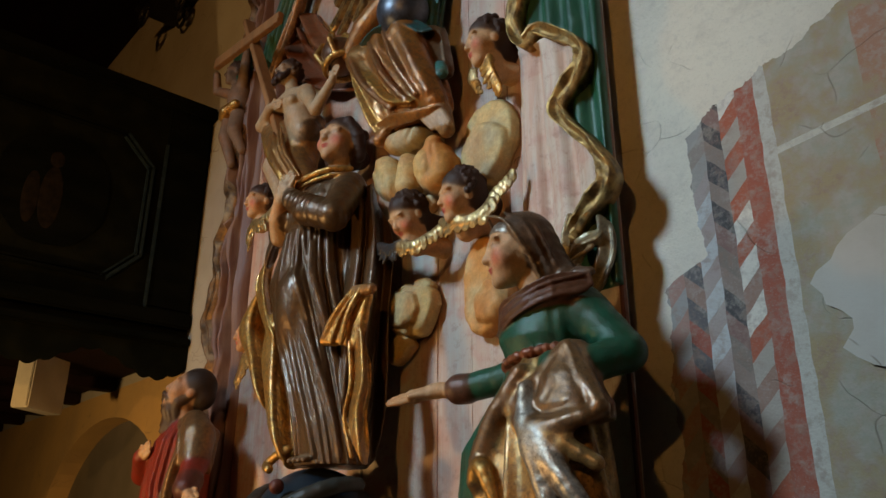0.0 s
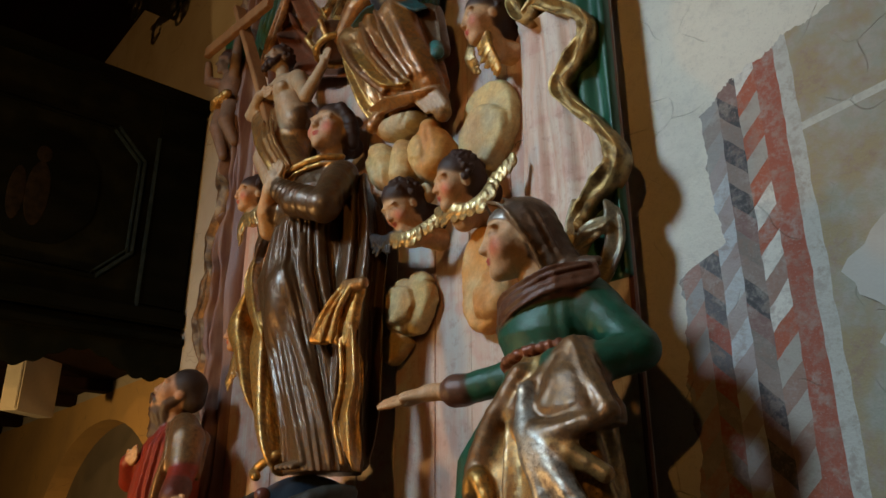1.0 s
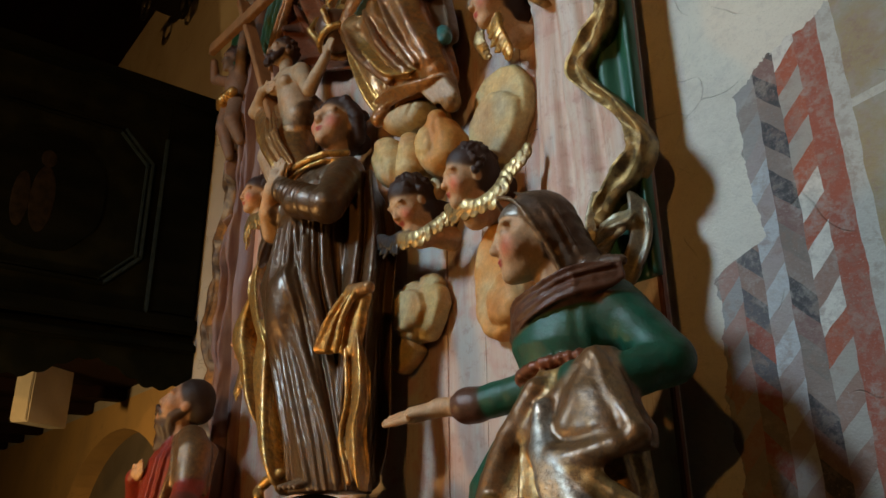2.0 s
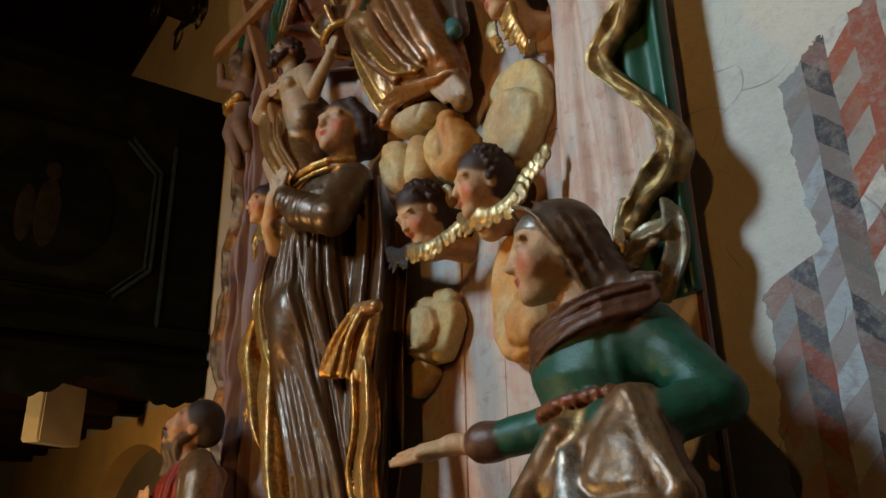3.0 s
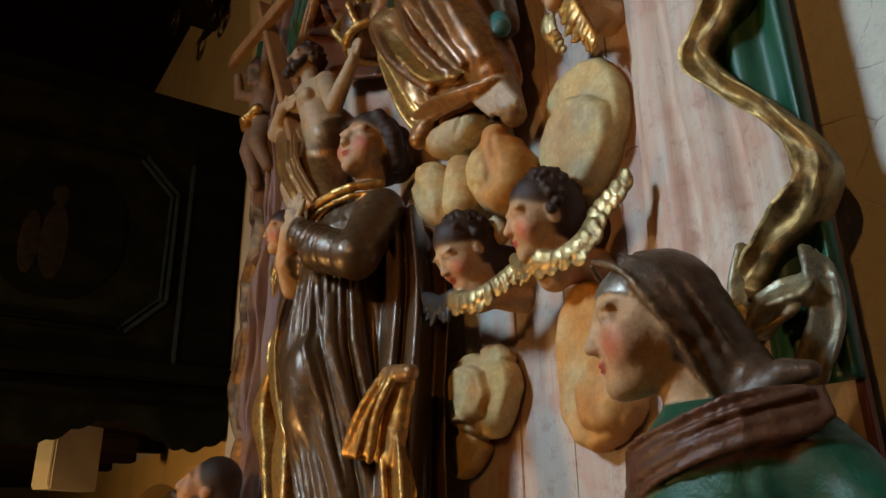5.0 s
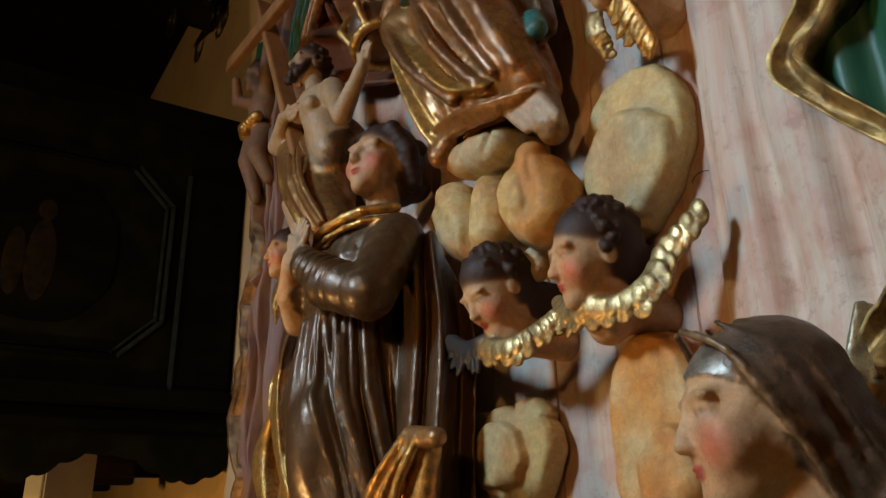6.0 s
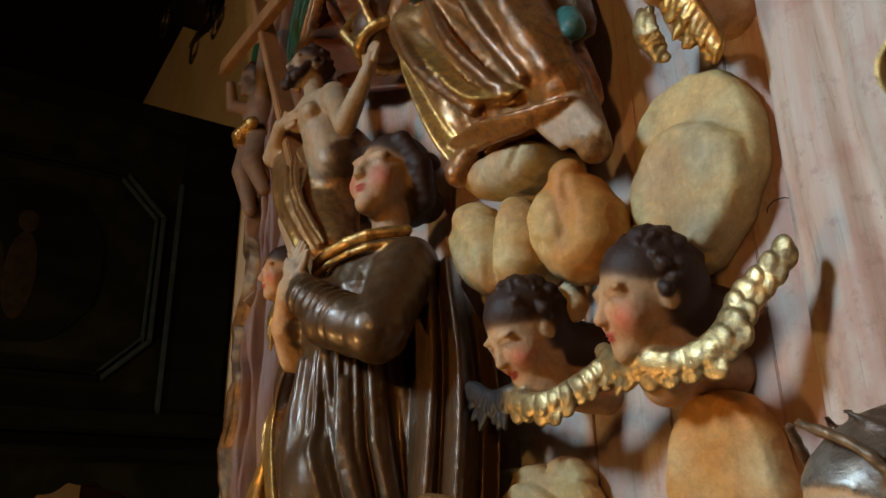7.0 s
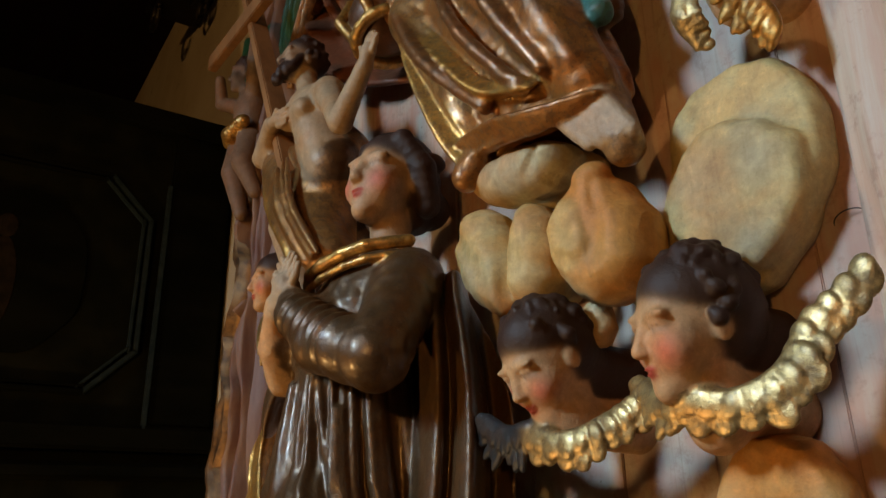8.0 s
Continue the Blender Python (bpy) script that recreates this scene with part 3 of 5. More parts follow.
WALL_Y, ROOF = 1.72, 5.6
wall("wall_altar", box_bm(-3.3, 3.0, WALL_Y, 2.1, 0, ROOF), FRESCO, "old lime plaster wall with remains of a painted pillar")
wall("wall_altar_upper", box_bm(-9.5, -3.3, WALL_Y, 2.1, 2.42, ROOF), WHITEWASH, "whitewashed plaster wall beside the gallery")
wall("wall_altar_strip", box_bm(-4.08, -3.3, WALL_Y, 2.1, 0, 2.42), WHITEWASH, "whitewashed plaster wall beside the altar")
arch = [(-5.2 - 1.1 * math.cos(math.pi * i / 24), 1.5 + 0.75 * math.sin(math.pi * i / 24)) for i in range(25)]
wall("wall_below_gallery", prism_bm([(-9.5, 0), (-6.3, 0)] + arch + [(-4.1, 0), (-4.08, 0), (-4.08, 2.42), (-9.5, 2.42)], WALL_Y, 2.1),
     OCHRE, "ochre limewashed wall with an arched niche")
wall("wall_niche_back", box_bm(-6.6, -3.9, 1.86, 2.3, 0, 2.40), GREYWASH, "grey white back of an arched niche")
tagged(part("ceiling", box_bm(-9.5, 3.0, -3.0, 2.1, ROOF, ROOF + 0.2), CEILWOOD), "red brown wooden ceiling darkened for shade", "ceiling", kind="structure")
# unseen floor and closing walls, toned dark to cut light bounced onto the altar
tagged(part("floor", box_bm(-9.5, 3.0, -3.0, 2.1, -0.2, 0.0), STONE), "worn grey stone floor", "floor", kind="structure")
wall("wall_east", box_bm(3.0, 3.3, -3.0, 2.1, 0, ROOF), GREYWASH, "plain plaster wall toned grey to cut bounce")
wall("wall_west", box_bm(-9.8, -9.5, -3.0, 2.1, 0, ROOF), GREYWASH, "plain plaster wall toned grey to cut bounce")
south = bmesh.new()
for x0, x1, z0, z1 in ((-9.5, -3.1, 0, ROOF), (-2.1, 3.0, 0, ROOF), (-3.1, -2.1, 0, 3.9), (-3.1, -2.1, 4.9, ROOF)):
    m = Matrix.LocRotScale(((x0 + x1) / 2, -2.8, (z0 + z1) / 2), None, (x1 - x0, 0.4, z1 - z0))
    bmesh.ops.create_cube(south, size=1, matrix=m)
wall("wall_south", south, GREYWASH, "plain plaster wall toned grey to cut bounce, with a window opening")


# ---- gallery ----
def gallery():
    X, Y0, Y1, TOP = -4.08, -1.6, 1.715, 3.94
    g = tagged(new("gallery"), "green painted wooden gallery, darkened for shade, with a scalloped valance", "gallery", kind="")
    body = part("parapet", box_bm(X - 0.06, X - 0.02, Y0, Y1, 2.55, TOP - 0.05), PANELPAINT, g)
    part("top_rail", box_bm(X - 0.14, X + 0.05, Y0, Y1, TOP - 0.06, TOP + 0.02, 0.012), SHADEWOOD, g)
    part("lower_rail", box_bm(X - 0.1, X + 0.03, Y0, Y1, 2.60, 2.69, 0.012), SHADEWOOD, g)
    part("foot_rail", box_bm(X - 0.12, X + 0.05, Y0, Y1, 2.50, 2.56, 0.014), SHADEWOOD, g)
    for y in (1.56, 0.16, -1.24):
        part("stile", box_bm(X - 0.05, X + 0.012, y - 0.10, y + 0.14, 2.69, TOP - 0.06, 0.008), SHADEWOOD, g)
        part("stile_moulding", box_bm(X + 0.008, X + 0.022, y - 0.115, y - 0.095, 2.62, TOP - 0.3, 0.004), BLUELINE, g, "faded blue moulding")
    for yc in (0.90, -0.50):
        oct_pts = [(0.50, 0.26), (0.34, 0.42), (-0.34, 0.42), (-0.50, 0.26), (-0.50, -0.26), (-0.34, -0.42), (0.34, -0.42), (0.50, -0.26)]
        for i, (a, b) in enumerate(zip(oct_pts, oct_pts[1:] + oct_pts[:1])):
            d = Vector((b[0] - a[0], b[1] - a[1]))
            mid = ((a[0] + b[0]) / 2, (a[1] + b[1]) / 2)
            lower = i in (0, 6, 7)
            for off, w in ((0.0, 0.010), (0.022, 0.006)):
                bm = box_bm(-0.012, 0.012, -d.length / 2 - 0.006, d.length / 2 + 0.006, -w, w, 0.004)
                sc = 1 - off / 0.45
                bmesh.ops.transform(bm, verts=bm.verts[:], matrix=Matrix.Translation((X - 0.008, yc + mid[0] * sc, 3.22 + mid[1] * sc))
                                    @ Matrix.Rotation(math.atan2(d[1], d[0]), 4, 'X'))
                part("frame_moulding", bm, BLUELINE if lower else SHADEWOOD, g)
        # the painting in the middle: a field darkened for shade, with a paler robed shape
        bm = bmesh.new()
        ring = []
        for i in range(40):
            a = 2 * math.pi * i / 40
            r = 1 + 0.06 * math.cos(4 * a)
            ring.append(bm.verts.new((X - 0.012, yc + 0.03 + 0.25 * r * math.copysign(abs(math.cos(a)) ** 0.6, math.cos(a)),
                                      3.22 + 0.29 * r * math.copysign(abs(math.sin(a)) ** 0.6, math.sin(a)))))
        back = [bm.verts.new((X - 0.03, v.co.y, v.co.z)) for v in ring]
        bm.faces.new(ring)
        for i in range(40):
            bm.faces.new((ring[i], ring[(i + 1) % 40], back[(i + 1) % 40], back[i]))
        bmesh.ops.recalc_face_normals(bm, faces=bm.faces[:])
        part("painted_panel", bm, SHADEWOOD, g, "painted panel darkened for shade")
        for dy, dz, ry, rz in ((0.02, 0.15, 0.035, 0.045), (0.02, -0.06, 0.055, 0.17), (-0.07, -0.08, 0.04, 0.14)):
            bm = bmesh.new()
            bmesh.ops.create_uvsphere(bm, u_segments=20, v_segments=12, radius=1,
                                      matrix=Matrix.LocRotScale((X - 0.011, yc + dy, 3.22 + dz), None, (0.003, ry, rz)))
            smooth_shade(part("painted_shape", bm, OCHREPAINT, g, "faded ochre painted shape"))
    # scalloped valance
    n = 240
    outline = []
    for i in range(n + 1):
        y = Y0 + (Y1 - Y0) * i / n
        f = ((Y1 - y) / 0.62) % 1.0
        big = 0.055 * math.cos(2 * math.pi * (f - 0.26))
        small = 0.018 * abs(math.sin(math.pi * f * 7))
        outline.append((y, 2.385 - big - small))
    bm = bmesh.new()
    f0 = [bm.verts.new((X + 0.02, y, z)) for y, z in outline]
    f1 = [bm.verts.new((X + 0.02, y, 2.51)) for y, z in outline]
    b0 = [bm.verts.new((X, y, z)) for y, z in outline]
    b1 = [bm.verts.new((X, y, 2.51)) for y, z in outline]
    for i in range(n):
        bm.faces.new((f0[i], f0[i + 1], f1[i + 1], f1[i]))
        bm.faces.new((b0[i + 1], b0[i], b1[i], b1[i + 1]))
        bm.faces.new((f0[i + 1], f0[i], b0[i], b0[i + 1]))
        bm.faces.new((f1[i], f1[i + 1], b1[i + 1], b1[i]))
    part("valance", bm, PANELPAINT, g, "scalloped green valance darkened for shade")
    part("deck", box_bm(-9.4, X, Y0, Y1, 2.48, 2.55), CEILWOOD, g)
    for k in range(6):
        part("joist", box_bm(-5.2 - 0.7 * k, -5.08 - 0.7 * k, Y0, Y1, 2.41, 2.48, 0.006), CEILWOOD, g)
    for y in (Y0 + 0.1,):
        part("post", box_bm(X - 0.2, X - 0.04, y, y + 0.16, 0.0, 2.43, 0.01), SHADEWOOD, g)
    return g


# faded ochre, also darkened to suit the gallery's painted-in shade
OCHREPAINT = plain("faded_ochre_paint", (0.016, 0.010, 0.005), (0.005, 0.0035, 0.002), 22, 0.8, 0, 0.002, (1, 1, 1), 0.1)
gallery()


def speaker():
    s = tagged(new("loudspeaker"), "cream box loudspeaker hung under the gallery", "loudspeaker")
    part("housing", box_bm(-0.05, 0.05, -0.15, 0.15, -0.17, 0.17, 0.006), PLASTIC, s)
    part("grille", box_bm(-0.044, 0.044, -0.158, -0.15, -0.16, 0.16, 0.003), PLASTIC, s)
    part("bracket", box_bm(-0.02, 0.02, -0.01, 0.02, 0.17, 0.24), IRON, s)
    s.matrix_world = pose(-4.70, 1.19, 2.355, 0, 0, 41)


speaker()


def iron_bracket():
    """A wrought iron scroll high on the wall."""
    b = tagged(new("iron_bracket"), "black wrought iron scroll bracket high on the wall", "bracket")
    for k, (r, dx, dz) in enumerate(((0.11, 0.0, 0.0), (0.08, 0.2, -0.05), (0.10, -0.2, 0.02))):
        bm = bmesh.new()
        pts = [(dx + r * (1 - 0.5 * i / 30) * math.cos(0.32 * i + k), -0.06 - 0.10 * k, dz + r * (1 - 0.5 * i / 30) * math.sin(0.32 * i + k)) for i in range(31)]
        tube_bm(bm, pts, 0.012)
        part("scroll", bm, IRON, b)
    part("bar", box_bm(-0.32, 0.32, -0.30, 0.0, 0.10, 0.12, 0.004), IRON, b)
    b.location = (-4.75, WALL_Y, 5.03)


def tube_bm(bm, pts, r, sides=8):
    pts = [Vector(p) for p in pts]
    rings = []
    for i, p in enumerate(pts):
        d = (pts[min(i + 1, len(pts) - 1)] - pts[max(i - 1, 0)]).normalized()
        q = d.to_track_quat('Z', 'Y')
        rings.append([bm.verts.new(p + q @ Vector((r * math.cos(a), r * math.sin(a), 0))) for a in [2 * math.pi * k / sides for k in range(sides)]])
    for a, b in zip(rings, rings[1:]):
        for k in range(sides):
            bm.faces.new((a[k], a[(k + 1) % sides], b[(k + 1) % sides], b[k]))
    bm.faces.new(rings[0][::-1])
    bm.faces.new(rings[-1])


iron_bracket()


# ---- altar: table, back board, curtains ----
PANEL_Y = 1.63


def altar_table():
    t = tagged(new("altar_table"), "whitewashed masonry altar table under the statues", "altar")
    part("block", box_bm(-3.75, -0.85, 1.05, WALL_Y - 0.004, 0, 0.95, 0.01), WHITEWASH, t)
    part("slab", box_bm(-3.8, -0.8, 1.0, WALL_Y - 0.004, 0.95, 1.05, 0.015), STONE, t)
    tagged(part("plinth", box_bm(-2.5, -1.98, 1.18, PANEL_Y - 0.02, 1.05, 1.37, 0.012), EDGEWOOD, t), "")


altar_table()


def back_board():
    b = tagged(new("altar_back_board"), "tall back board of upright planks painted in marbled pink", "altar board")
    edges = [-1.235, -1.42, -1.60, -1.775, -1.93, -2.12, -2.31, -2.50, -2.69, -2.87, -3.05, -3.255]
    rnd = random.Random(5)
    for a, c in zip(edges, edges[1:]):
        dy = rnd.uniform(-0.003, 0.003)
        part("plank", box_bm(c + 0.0006, a - 0.0006, PANEL_Y + dy, PANEL_Y + 0.035, 1.05, 4.75, 0.0016), BOARD, b)
    part("edge_strip", box_bm(-1.2345, -1.222, PANEL_Y - 0.006, PANEL_Y + 0.012, 1.05, 4.75, 0.003), EDGEWOOD, b, "red brown painted edge")
    part("rear_frame", box_bm(-3.25, -1.36, PANEL_Y + 0.037, WALL_Y - 0.004, 1.05, 4.75), EDGEWOOD, b)


back_board()


def ribbon_bm(path, width, proud, back):
    """A gilded hem: a rounded, rippled band along a path of (x, z), standing proud of the board."""
    P = spline(path, 120)
    bm = bmesh.new()
    rows = []
    m = 9
    for i, p in enumerate(P):
        d = P[min(i + 1, len(P) - 1)] - P[max(i - 1, 0)]
        d = d / (np.linalg.norm(d) + 1e-9)
        nrm = np.array((-d[1], d[0]))
        row = []
        for j in range(m):
            s = j / (m - 1) * 2 - 1
            w = width * (1 + 0.14 * math.sin(i * 0.21) + 0.05 * math.sin(i * 0.57 + 1))
            lift = 0.007 * abs(s) ** 3 - 0.004 * math.exp(-(s / 0.25) ** 2) + 0.007 * math.sin(i * 0.16 + s * 1.5) + 0.004 * math.sin(i * 0.63 - s * 2.0) + 0.003 * abs(math.sin(i * 0.9 + s))
            q = p + nrm * s * w
            row.append(bm.verts.new((q[0], proud - lift - 0.01, q[1])))
        row += [bm.verts.new((row[-1].co.x, back, row[-1].co.z)), bm.verts.new((row[0].co.x, back, row[0].co.z))]
        rows.append(row)
    for a, b in zip(rows, rows[1:]):
        for j in range(len(a)):
            k = (j + 1) % len(a)
            bm.faces.new((a[j], a[k], b[k], b[j]))
    bm.faces.new(rows[0][::-1])
    bm.faces.new(rows[-1])
    bmesh.ops.recalc_face_normals(bm, faces=bm.faces[:])
    return bm


def curtain_right():
    c = tagged(new("carved_curtain"), "carved curtain painted pink with a gilded hem and green lining", "curtain", "carved curtains")
    hem = [(-1.419, 3.42), (-1.476, 3.17), (-1.499, 3.065), (-1.462, 2.975), (-1.413, 3.0), (-1.335, 2.939), (-1.263, 2.869), (-1.252, 2.807), 
           (-1.3, 2.753), (-1.35, 2.7), (-1.305, 2.62), (-1.239, 2.536), (-1.199, 2.451), (-1.214, 2.401), (-1.277, 2.356), (-1.315, 2.315), (-1.326, 2.278)]
    H = spline(hem, 200)
    order = np.argsort(H[:, 1])
    zs, xs = H[order, 1], H[order, 0]
    rows, cols = 110, 40
    front = np.zeros((rows, cols, 3))
    for i in range(rows):
        z = 2.20 + (3.42 - 2.20) * i / (rows - 1)
        xe = float(np.interp(z, zs, xs)) if z > 2.29 else -1.325 - (2.29 - z) * 1.0
        xl = -1.535 + 0.02 * (z - 2.6)
        xl = min(xl, xe - 0.02)
        for j in range(cols):
            s = j / (cols - 1)
            x = xl + (xe - xl) * s
            fold = 0.012 * math.sin(x * 58 + 1.2 * math.sin(z * 2.3)) + 0.004 * math.sin(x * 121 + z * 3)
            lift = 0.012 + 0.045 * s ** 0.7
            front[i, j] = (x, PANEL_Y - lift - fold * min(1, s * 6), z)
    smooth_shade(part("cloth", slab_bm(front, PANEL_Y - 0.004), CURTAIN, c))
    smooth_shade(part("hem", ribbon_bm(hem, 0.016, PANEL_Y - 0.068, PANEL_Y - 0.02), GILT, c, "gilded hem"))
    front = np.zeros((90, 26, 3))
    for i in range(90):
        z = 2.16 + (3.42 - 2.16) * i / 89
        for j in range(26):
            s = j / 25
            xe = float(np.interp(z, zs, xs)) - 0.02 if z > 2.29 else -1.34
            x = xe + (-1.219 - xe) * s
            front[i, j] = (x, PANEL_Y - 0.022 - 0.012 * math.sin(x * 80 + z * 2), z)
    smooth_shade(part("lining", slab_bm(front, PANEL_Y - 0.003), GREEN, c, "dark green lining"))
    tail = Carving(0.0042)
    T1, T2 = (0.36, 0.29, 0.16, 0.55), (0.24, 0.20, 0.12, 0.5)
    tail.sheet([(-1.325, 1.57, 2.36), (-1.335, 1.56, 2.30), (-1.325, 1.565, 2.235)], 0.028, 0.014, T1, (1, -0.2, 0.3), 0.9)
    tail.sheet([(-1.335, 1.57, 2.235), (-1.29, 1.548, 2.262), (-1.235, 1.56, 2.282)], 0.026, 0.016, T1, (0.1, -0.3, 1), 0.8)
    tail.sheet([(-1.235, 1.575, 2.33), (-1.235, 1.58, 2.24), (-1.275, 1.575, 2.15)], 0.030, 0.014, T2, (1, -0.2, 0.1), 0.9)
    tail.limb(spline([(-1.34, 1.555, 2.225), (-1.29, 1.535, 2.228), (-1.25, 1.55, 2.25)], 8), [0.006] * 8, T1, 0.006)
    ob = tail.mesh("tail", "gilded swirl of the curtain's tail", "")
    ob.parent = c


def curtain_left():
    c = tagged(new("carved_curtain"), "carved curtain in old rose folds with dark gilded ruffle", "curtain", "carved curtains")
    rows, cols = 120, 34
    front = np.zeros((rows, cols, 3))
    for i in range(rows):
        z = 1.55 + (4.5 - 1.55) * i / (rows - 1)
        out = -3.39 + 0.035 * math.sin(z * 4.2) + 0.09 * max(0.0, (z - 3.2)) + 0.03 * math.sin(z * 17) + 0.014 * math.sin(z * 47)
        inn = -3.255 + 0.11 * max(0.0, z - 3.4)
        for j in range(cols):
            s = j / (cols - 1)
            x = out + (inn - out) * s
            lift = 0.062 + 0.060 * (0.5 - abs(math.sin(s * 8.5 + 0.8 * math.sin(z * 3)))) + 0.014 * math.sin(s * 31 + z * 2 + math.sin(z * 9))
            if s < 0.3:
                lift += 0.030 * math.sin(z * 34 + 2 * math.sin(z * 11)) * (1 - s / 0.3)
            front[i, j] = (x, PANEL_Y - lift, z)
    smooth_shade(part("cloth", slab_bm(front, PANEL_Y + 0.02), ROSE, c))
    hem = [(-3.405 + 0.035 * math.sin(z * 4.2) + 0.09 * max(0.0, (z - 3.2)) + 0.03 * math.sin(z * 17) + 0.012 * math.sin(z * 47), z) for z in [1.6 + 0.05 * k for k in range(56)]]
    smooth_shade(part("hem", ribbon_bm(hem, 0.018, PANEL_Y - 0.085, PANEL_Y), OLDGILT, c, "dark worn gilded ruffle"))
    front = np.zeros((60, 16, 3))
    for i in range(60):
        z = 1.9 + (3.35 - 1.9) * i / 59
        for j in range(16):
            s = j / 15
            x = -3.50 + 0.10 * s + 0.02 * math.sin(z * 3)
            front[i, j] = (x, PANEL_Y + 0.02 - 0.012 * math.sin(s * 12 + z), z)
    smooth_shade(part("lining", slab_bm(front, WALL_Y - 0.01), GREEN, c, "dark green lining"))


ROSE = plain("old_rose_paint", (0.13, 0.052, 0.032), (0.24, 0.14, 0.095), 16, 0.55, 0, 0.002, (1, 1, 0.15))
OLDGILT = plain("old_gilding", (0.20, 0.10, 0.035), (0.06, 0.03, 0.015), 26, 0.5, 0.6)
curtain_right()
curtain_left()


# ---- clouds ----
def cloud(label, plates, lobes=(), cuts=(), cell=0.0042, k=0.004):
    """Layered plates and rounded lobes with carved creases."""
    c = Carving(cell)
    for outline, y, t, paint, rim in plates:
        c.plate(outline, y, t, paint, k, rim)
    for p, r, rot, paint in lobes:
        c.ball(p, r, paint, 0.012, rot)
    for line, r in cuts:
        for p, q in zip(line, line[1:]):
            p, q = Vector(p), Vector(q)
            turn = (q - p).to_track_quat('Z', 'Y').to_euler()
            c.ball((p + q) / 2, (r, r * 1.6, (q - p).length * 0.62), CLOUD, 0.010, [math.degrees(v) for v in turn], True)
    rnd = random.Random(len(label))
    where = [(np.mean([v[0] for v in o]), y, np.mean([v[1] for v in o])) for o, y, *_ in plates]
    for i in range(16):
        o = np.array(rnd.choice(where)) + np.array((rnd.uniform(-0.08, 0.08), -0.03, rnd.uniform(-0.09, 0.09)))
        c.spot(o, rnd.uniform(0.020, 0.045), rnd.choice(((0.50, 0.17, 0.03), (0.40, 0.34, 0.22), (0.58, 0.46, 0.24), (0.45, 0.24, 0.07))), 0.7)
    return c.mesh("carved_cloud", label, "cloud carving", 0.0008, "carved clouds", 0.0007)


PALECLOUD, GREYCLOUD = (0.56, 0.43, 0.19, 0), (0.46, 0.39, 0.23, 0)
cloud("cream and ochre carved wooden cloud like an open flower", [
    ([(-2.205, 2.25), (-2.165, 2.335), (-2.08, 2.335), (-2.03, 2.22), (-2.06, 2.165), (-2.15, 2.175)], 1.615, 0.022, GREYCLOUD, 0.010),
    ([(-2.12, 2.265), (-2.06, 2.343), (-1.99, 2.335), (-1.905, 2.30), (-1.90, 2.24), (-1.96, 2.16), (-2.06, 2.178), (-2.11, 2.21)], 1.598, 0.026, CLOUD, 0.012),
    ([(-2.155, 2.165), (-2.06, 2.185), (-2.01, 2.14), (-2.09, 2.085), (-2.165, 2.13)], 1.605, 0.024, CLOUD, 0.012),
    ([(-2.0, 2.345), (-1.945, 2.35), (-1.91, 2.315), (-1.96, 2.295)], 1.60, 0.020, PALECLOUD, 0.010),
    ([(-2.105, 2.26), (-2.05, 2.315), (-1.975, 2.30), (-1.948, 2.24), (-1.99, 2.197), (-2.07, 2.205)], 1.572, 0.022, CLOUD, 0.009)])
cloud("ochre carved wooden cloud behind the green robed statue", [
    ([(-1.755, 2.34), (-1.76, 2.25), (-1.752, 2.16), (-1.69, 2.105), (-1.62, 2.13), (-1.575, 2.18), (-1.585, 2.30), (-1.62, 2.395), (-1.70, 2.41)], 1.605, 0.030, OCHREC, 0.018),
    ([(-1.70, 2.22), (-1.65, 2.27), (-1.60, 2.25), (-1.585, 2.18), (-1.63, 2.135), (-1.69, 2.15)], 1.585, 0.032, OCHREC, 0.03)],
    cuts=[([(-1.70, 1.565, 2.27), (-1.66, 1.555, 2.235), (-1.61, 1.55, 2.245)], 0.008)])
cloud("large pale cream carved wooden cloud with scalloped edges", [
    ([(-1.87, 2.625), (-1.80, 2.68), (-1.765, 2.75), (-1.735, 2.845), (-1.64, 2.872), (-1.568, 2.833), (-1.543, 2.74), (-1.572, 2.655), (-1.645, 2.578), (-1.72, 2.575), (-1.82, 2.595)],
     1.612, 0.026, PALECLOUD, 0.015),
    ([(-1.748, 2.735), (-1.69, 2.79), (-1.62, 2.778), (-1.562, 2.725), (-1.575, 2.645), (-1.645, 2.592), (-1.72, 2.63), (-1.755, 2.68)], 1.588, 0.026, PALECLOUD, 0.020)])
cloud("cream carved wooden cloud split like two petals", [
    ([(-2.135, 2.76), (-2.10, 2.815), (-2.05, 2.80), (-2.015, 2.74), (-1.995, 2.66), (-2.02, 2.615), (-2.08, 2.645), (-2.12, 2.69)], 1.53, 0.055, CLOUD, 0.055),
    ([(-1.995, 2.74), (-1.965, 2.782), (-1.928, 2.755), (-1.912, 2.69), (-1.925, 2.64), (-1.965, 2.617), (-2.01, 2.645)], 1.53, 0.052, CLOUD, 0.05)],
    [((-2.0, 1.59, 2.70), (0.08, 0.045, 0.075), (0, 0, 0), GREYCLOUD)],
    [([(-2.105, 1.482, 2.765), (-2.065, 1.473, 2.71), (-2.02, 1.475, 2.645)], 0.006), ([(-2.005, 1.50, 2.80), (-2.0, 1.49, 2.71), (-2.0, 1.49, 2.62)], 0.013),
     ([(-2.085, 1.462, 2.775), (-2.065, 1.462, 2.72), (-2.03, 1.465, 2.66)], 0.018), ([(-1.96, 1.468, 2.745), (-1.95, 1.468, 2.70), (-1.955, 1.470, 2.655)], 0.012)])
